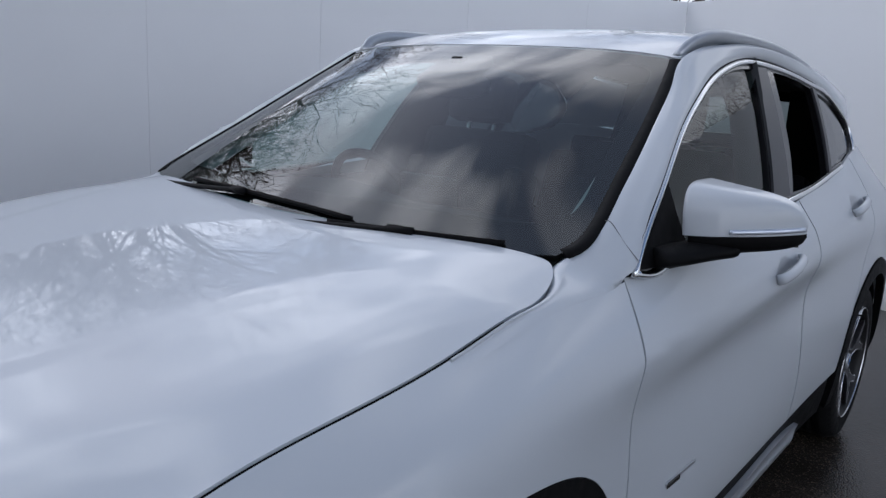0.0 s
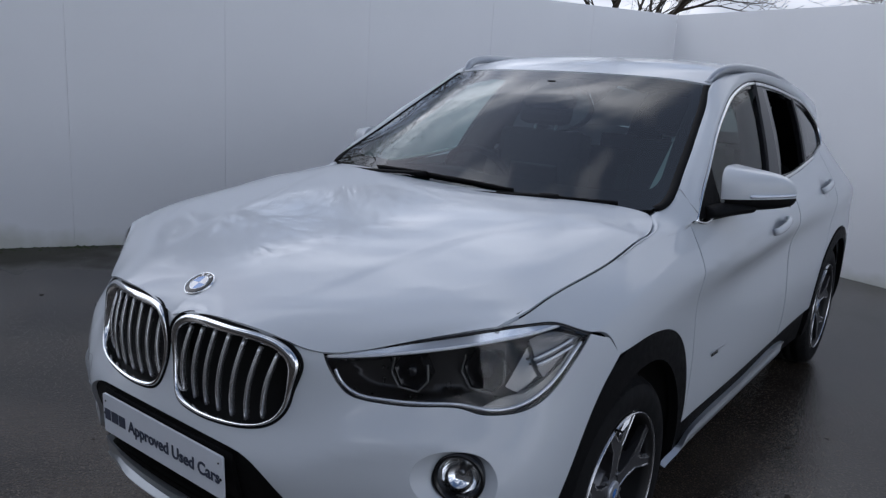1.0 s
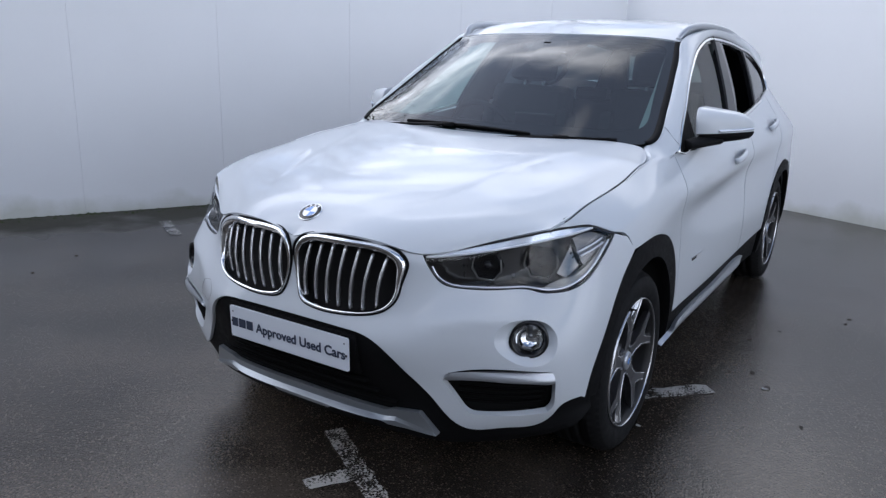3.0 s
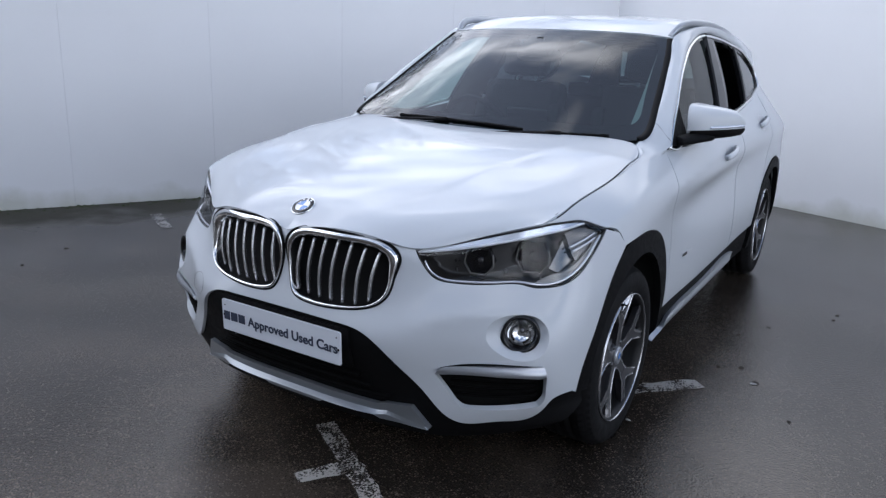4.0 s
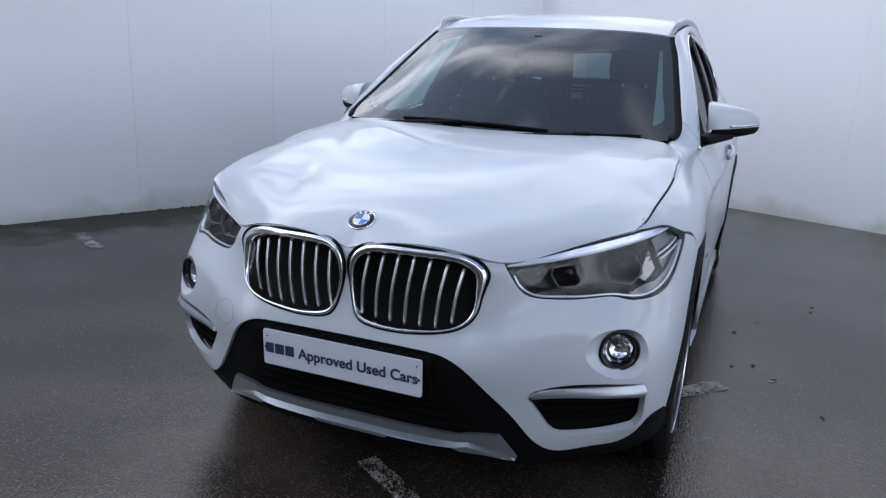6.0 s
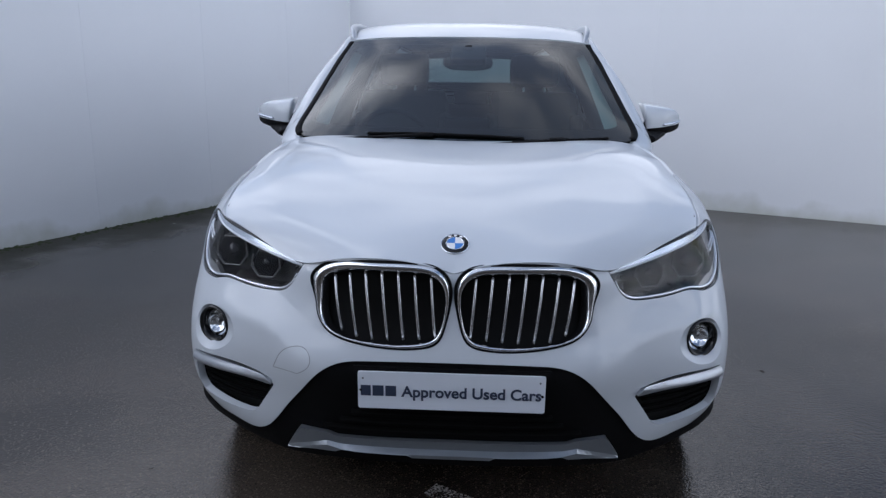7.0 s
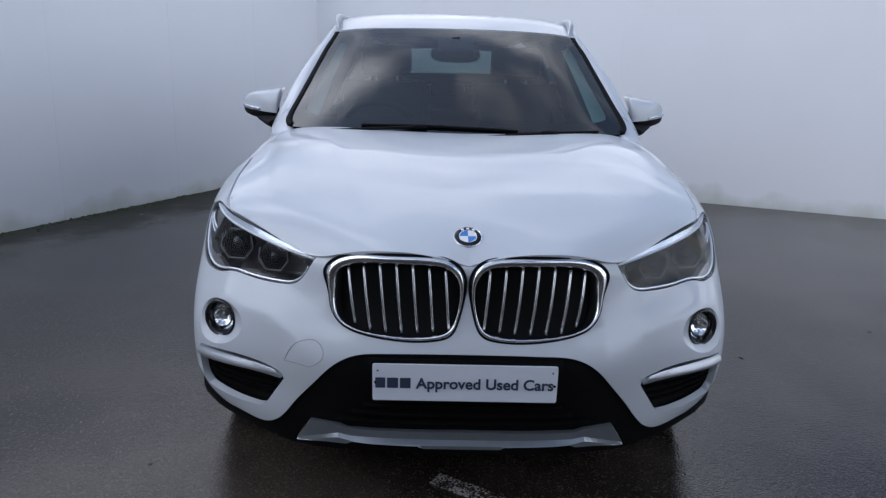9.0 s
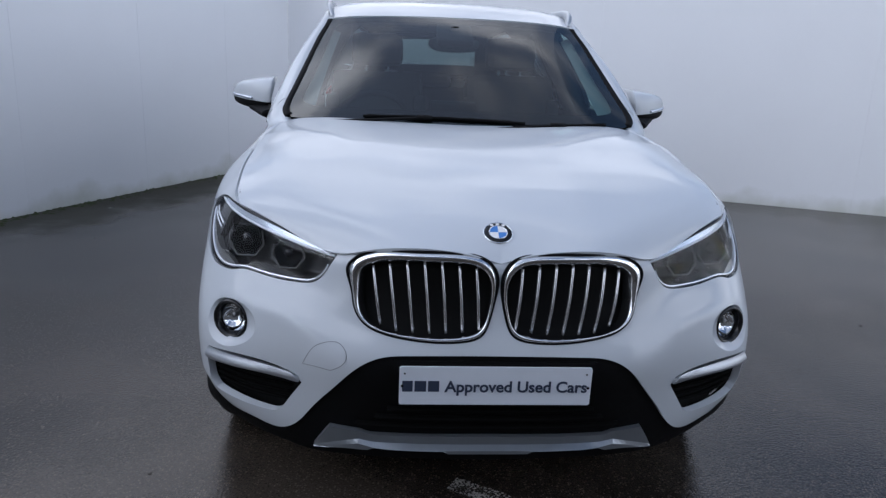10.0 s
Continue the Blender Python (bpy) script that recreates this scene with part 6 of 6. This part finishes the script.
part("mirror_stalk", box(-0.02, 0.02, -0.015, 0.015, 0.0, 0.06, 0.006, pose(0, 1.81, 1.40)), DASH, car)
for s in (-1, 1):
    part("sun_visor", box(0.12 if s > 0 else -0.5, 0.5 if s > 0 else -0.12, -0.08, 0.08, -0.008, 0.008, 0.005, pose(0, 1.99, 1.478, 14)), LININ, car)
LEAVES = [(1.14, 1.81, 0.059), (1.05, 1.76, 0.046), (1.23, 1.68, 0.059), (1.41, 1.37, 0.051), (1.43, 2.82, 0.051), (1.15, 2.47, 0.036), (1.04, 2.25, 0.059), (2.26, 1.76, 0.043), (1.44, 2.92, 0.053), (-1.05, 0.34, 0.030), (-2.88, 0.69, 0.056), (-3.03, 1.07, 0.060)]
CHIPS = [(0.87, 1.00, 0.028), (1.22, 1.66, 0.037), (-2.30, 3.27, 0.025), (-2.52, 4.19, 0.033)]
# ---- markings on the ground ----
def mark_mat():
    m = bpy.data.materials.new("worn_white_line")
    m.use_nodes = True
    nt = m.node_tree
    b = nt.nodes["Principled BSDF"]
    b.inputs["Base Color"].default_value = (0.34, 0.325, 0.30, 1)
    b.inputs["Roughness"].default_value = 0.5
    co = nt.nodes.new("ShaderNodeTexCoord")
    n1, n2 = nt.nodes.new("ShaderNodeTexNoise"), nt.nodes.new("ShaderNodeTexNoise")
    n1.inputs["Scale"].default_value, n1.inputs["Detail"].default_value = 130, 3
    n2.inputs["Scale"].default_value, n2.inputs["Detail"].default_value = 9, 4
    ad = nt.nodes.new("ShaderNodeMath")
    ad.operation = "ADD"
    rp = nt.nodes.new("ShaderNodeValToRGB")
    rp.color_ramp.elements[0].position, rp.color_ramp.elements[1].position = 0.45, 0.525
    md = nt.nodes.new("ShaderNodeMath")
    md.operation = "MULTIPLY"
    md.inputs[1].default_value = 0.5
    for n in (n1, n2):
        nt.links.new(co.outputs["Object"], n.inputs["Vector"])
    nt.links.new(n1.outputs["Fac"], ad.inputs[0])
    nt.links.new(n2.outputs["Fac"], ad.inputs[1])
    nt.links.new(ad.outputs[0], md.inputs[0])
    nt.links.new(md.outputs[0], rp.inputs["Fac"])
    nt.links.new(rp.outputs["Color"], b.inputs["Alpha"])
    return m


MARK = mark_mat()


def ground_mark(p, q, width, label):
    p, q = np.array(p), np.array(q)
    d = (q - p) / np.linalg.norm(q - p)
    s = np.array((-d[1], d[0])) * width / 2
    n = max(2, int(np.linalg.norm(q - p) / 0.04))
    rnd = np.random.RandomState(int(abs(p[0] * 1000)) + 3)
    L = [p + (q - p) * i / n + s * (1 + 0.12 * rnd.randn()) for i in range(n + 1)]
    R = [p + (q - p) * i / n - s * (1 + 0.12 * rnd.randn()) for i in range(n + 1)]
    V = [(x, y, 0.004) for x, y in L + R]
    F = [(i, n + 1 + i, n + 2 + i, i + 1) for i in range(n)]
    ob = part("bay_marking", (np.array(V), F, None, False), MARK, None)
    return tagged(ob, label, "road marking", "bay markings", "structure")


ground_mark((-0.074, 0.274), (0.50, -0.09), 0.075, "worn white painted bay line on asphalt")
ground_mark((0.094, -0.062), (0.185, 0.085), 0.075, "short worn white painted bay mark on asphalt")
ground_mark((1.02, 1.515), (0.62, 1.10), 0.085, "worn white painted bay line on asphalt")
ground_mark((-3.42, 2.07), (-2.97, 1.835), 0.085, "worn white painted bay line on asphalt")

# ---- bare trees beyond the wall ----
BARK = mat("bark", (0.075, 0.06, 0.045), rough=0.9, vary=0.3, vscale=8)


def grow_tree(seed, height):
    rnd = random.Random(seed)
    trunk, twigs = ([], []), ([], [])

    def limb(store, a, b, ra, rb, sides):
        V, F = store
        d = (b - a).normalized()
        x = d.orthogonal().normalized()
        y = d.cross(x)
        k = len(V)
        for c, r in ((a, ra), (b, rb)):
            for i in range(sides):
                t = 2 * math.pi * i / sides
                V.append(tuple(c + x * (r * math.cos(t)) + y * (r * math.sin(t))))
        for i in range(sides):
            F.append((k + i, k + (i + 1) % sides, k + sides + (i + 1) % sides, k + sides + i))

    def grow(a, d, length, r, level):
        steps = 3 if level < 3 else 2
        for s in range(steps):
            d = (d + Vector((rnd.gauss(0, 0.13), rnd.gauss(0, 0.13), rnd.gauss(0.04, 0.1)))).normalized()
            b = a + d * (length / steps)
            r2 = max(0.0035, r * (0.86 if level < 3 else 0.78))
            limb(trunk if level < 2 else twigs, a, b, r, r2, 7 if level < 2 else 3)
            a, r = b, r2
            if level >= 1 and s < steps - 1 and level < 6:
                kid(a, d, length * 0.62, r * 0.6, level + 1)
        if level < 6:
            for _ in range(3 if level < 4 else 2):
                kid(a, d, length * rnd.uniform(0.58, 0.8), r * 0.72, level + 1)

    def kid(a, d, length, r, level):
        side = Vector((rnd.gauss(0, 1), rnd.gauss(0, 1), rnd.gauss(0.1, 0.5)))
        side = (side - d * side.dot(d)).normalized()
        ang = radians(rnd.uniform(22, 52))
        grow(a, (d * math.cos(ang) + side * math.sin(ang)).normalized(), length, r, level)

    grow(Vector((0, 0, 0)), Vector((0, 0, 1)), height * 0.27, height * 0.02, 0)
    return trunk, twigs


masters = []
for seed, h in ((3, 7.4), (11, 6.6), (23, 7.9)):
    tr, tw = grow_tree(seed, h)
    t = thing("tree", "bare winter tree with many thin dark twigs", "tree", "bare trees beyond the wall")
    part("trunk", (np.array(tr[0]), tr[1]), BARK, t)
    part("crown", (np.array(tw[0]), tw[1], None, False), BARK, t)
    masters.append(t)
OUT_L, OUT_R = np.array((-0.879, 0.476)), np.array((0.369, 0.929))
spots = []
for i, s in enumerate((-1.5, 0.8, 2.6, 4.6, 6.6, 8.6, 10.8, 13.2)):
    spots.append(CORNER + LEFT_DIR * s + OUT_L * (4.2 + 1.8 * ((i * 7) % 3)))
for i, s in enumerate((-0.9, 0.4, 1.2)):
    spots.append(CORNER + RIGHT_DIR * s + OUT_R * (9.5 + 1.2 * (i % 2)))
spots += [np.array((-9.6, 5.6)), np.array((-10.8, 8.6)), np.array((-9.0, 3.6))]
for i, p in enumerate(spots):
    m = pose(p[0], p[1], 0, 0, 0, 67 * i)
    if i < 3:
        masters[i].matrix_basis = m
    else:
        copy_thing(masters[i % 3], m @ Matrix.Scale(1.3 if i > 10 else 1.0, 4))

# ---- leaves, stones and moss on the ground ----
LEAF = mat("dead_leaf", (0.03, 0.022, 0.015), rough=0.8, vary=0.3, vscale=40)
STONE = mat("pale_chip", (0.36, 0.35, 0.33), rough=0.8, vary=0.2, vscale=60)
MOSS = mat("moss", (0.05, 0.065, 0.022), rough=0.95, vary=0.5, vscale=30)


def crumb(x, y, size, name, material, label, category, seed):
    """A small ragged lump lying on the ground."""
    rnd = random.Random(seed)
    bm = bmesh.new()
    bmesh.ops.create_icosphere(bm, subdivisions=1, radius=size / 2)
    for v in bm.verts:
        v.co *= rnd.uniform(0.7, 1.25)
        v.co.z = v.co.z * 0.14 + size * 0.05
        v.co.x *= 1.5
    bmesh.ops.rotate(bm, verts=bm.verts, matrix=Matrix.Rotation(rnd.uniform(0, 6), 3, "Z"))
    lo = min(v.co.z for v in bm.verts)
    bmesh.ops.translate(bm, verts=bm.verts, vec=(x, y, -lo + 0.0005))
    ob = part(name, bm, material, None)
    return tagged(ob, label, category, category + "s on the yard")


for i, (x, y, d) in enumerate(LEAVES):
    crumb(x, y, d * 0.40, "dead_leaf", LEAF, "small dark dead leaf lying on wet asphalt", "leaf", i)
for i, (x, y, d) in enumerate(CHIPS):
    crumb(x, y, d * 0.65, "stone_chip", STONE, "small pale stone chip lying on wet asphalt", "stone", 50 + i)
rnd = random.Random(5)
V, F = [], []
for i in range(620):
    s = rnd.uniform(0.2, 9.0)
    c = CORNER + LEFT_DIR * s - OUT_L * abs(rnd.gauss(0.0, 0.06))
    r = rnd.uniform(0.007, 0.022)
    k = len(V)
    h = rnd.uniform(0.3, 0.7) * r
    V += [(c[0] + r * math.cos(a), c[1] + r * math.sin(a) * 0.8, 0.001) for a in (0.2, 1.3, 2.4, 3.5, 4.6, 5.7)] + [(c[0], c[1], h)]
    F += [(k + j, k + (j + 1) % 6, k + 6) for j in range(6)]
tagged(part("moss", (np.array(V), F), MOSS, None), "low dark green moss along the foot of the wall", "moss", kind="stuff")
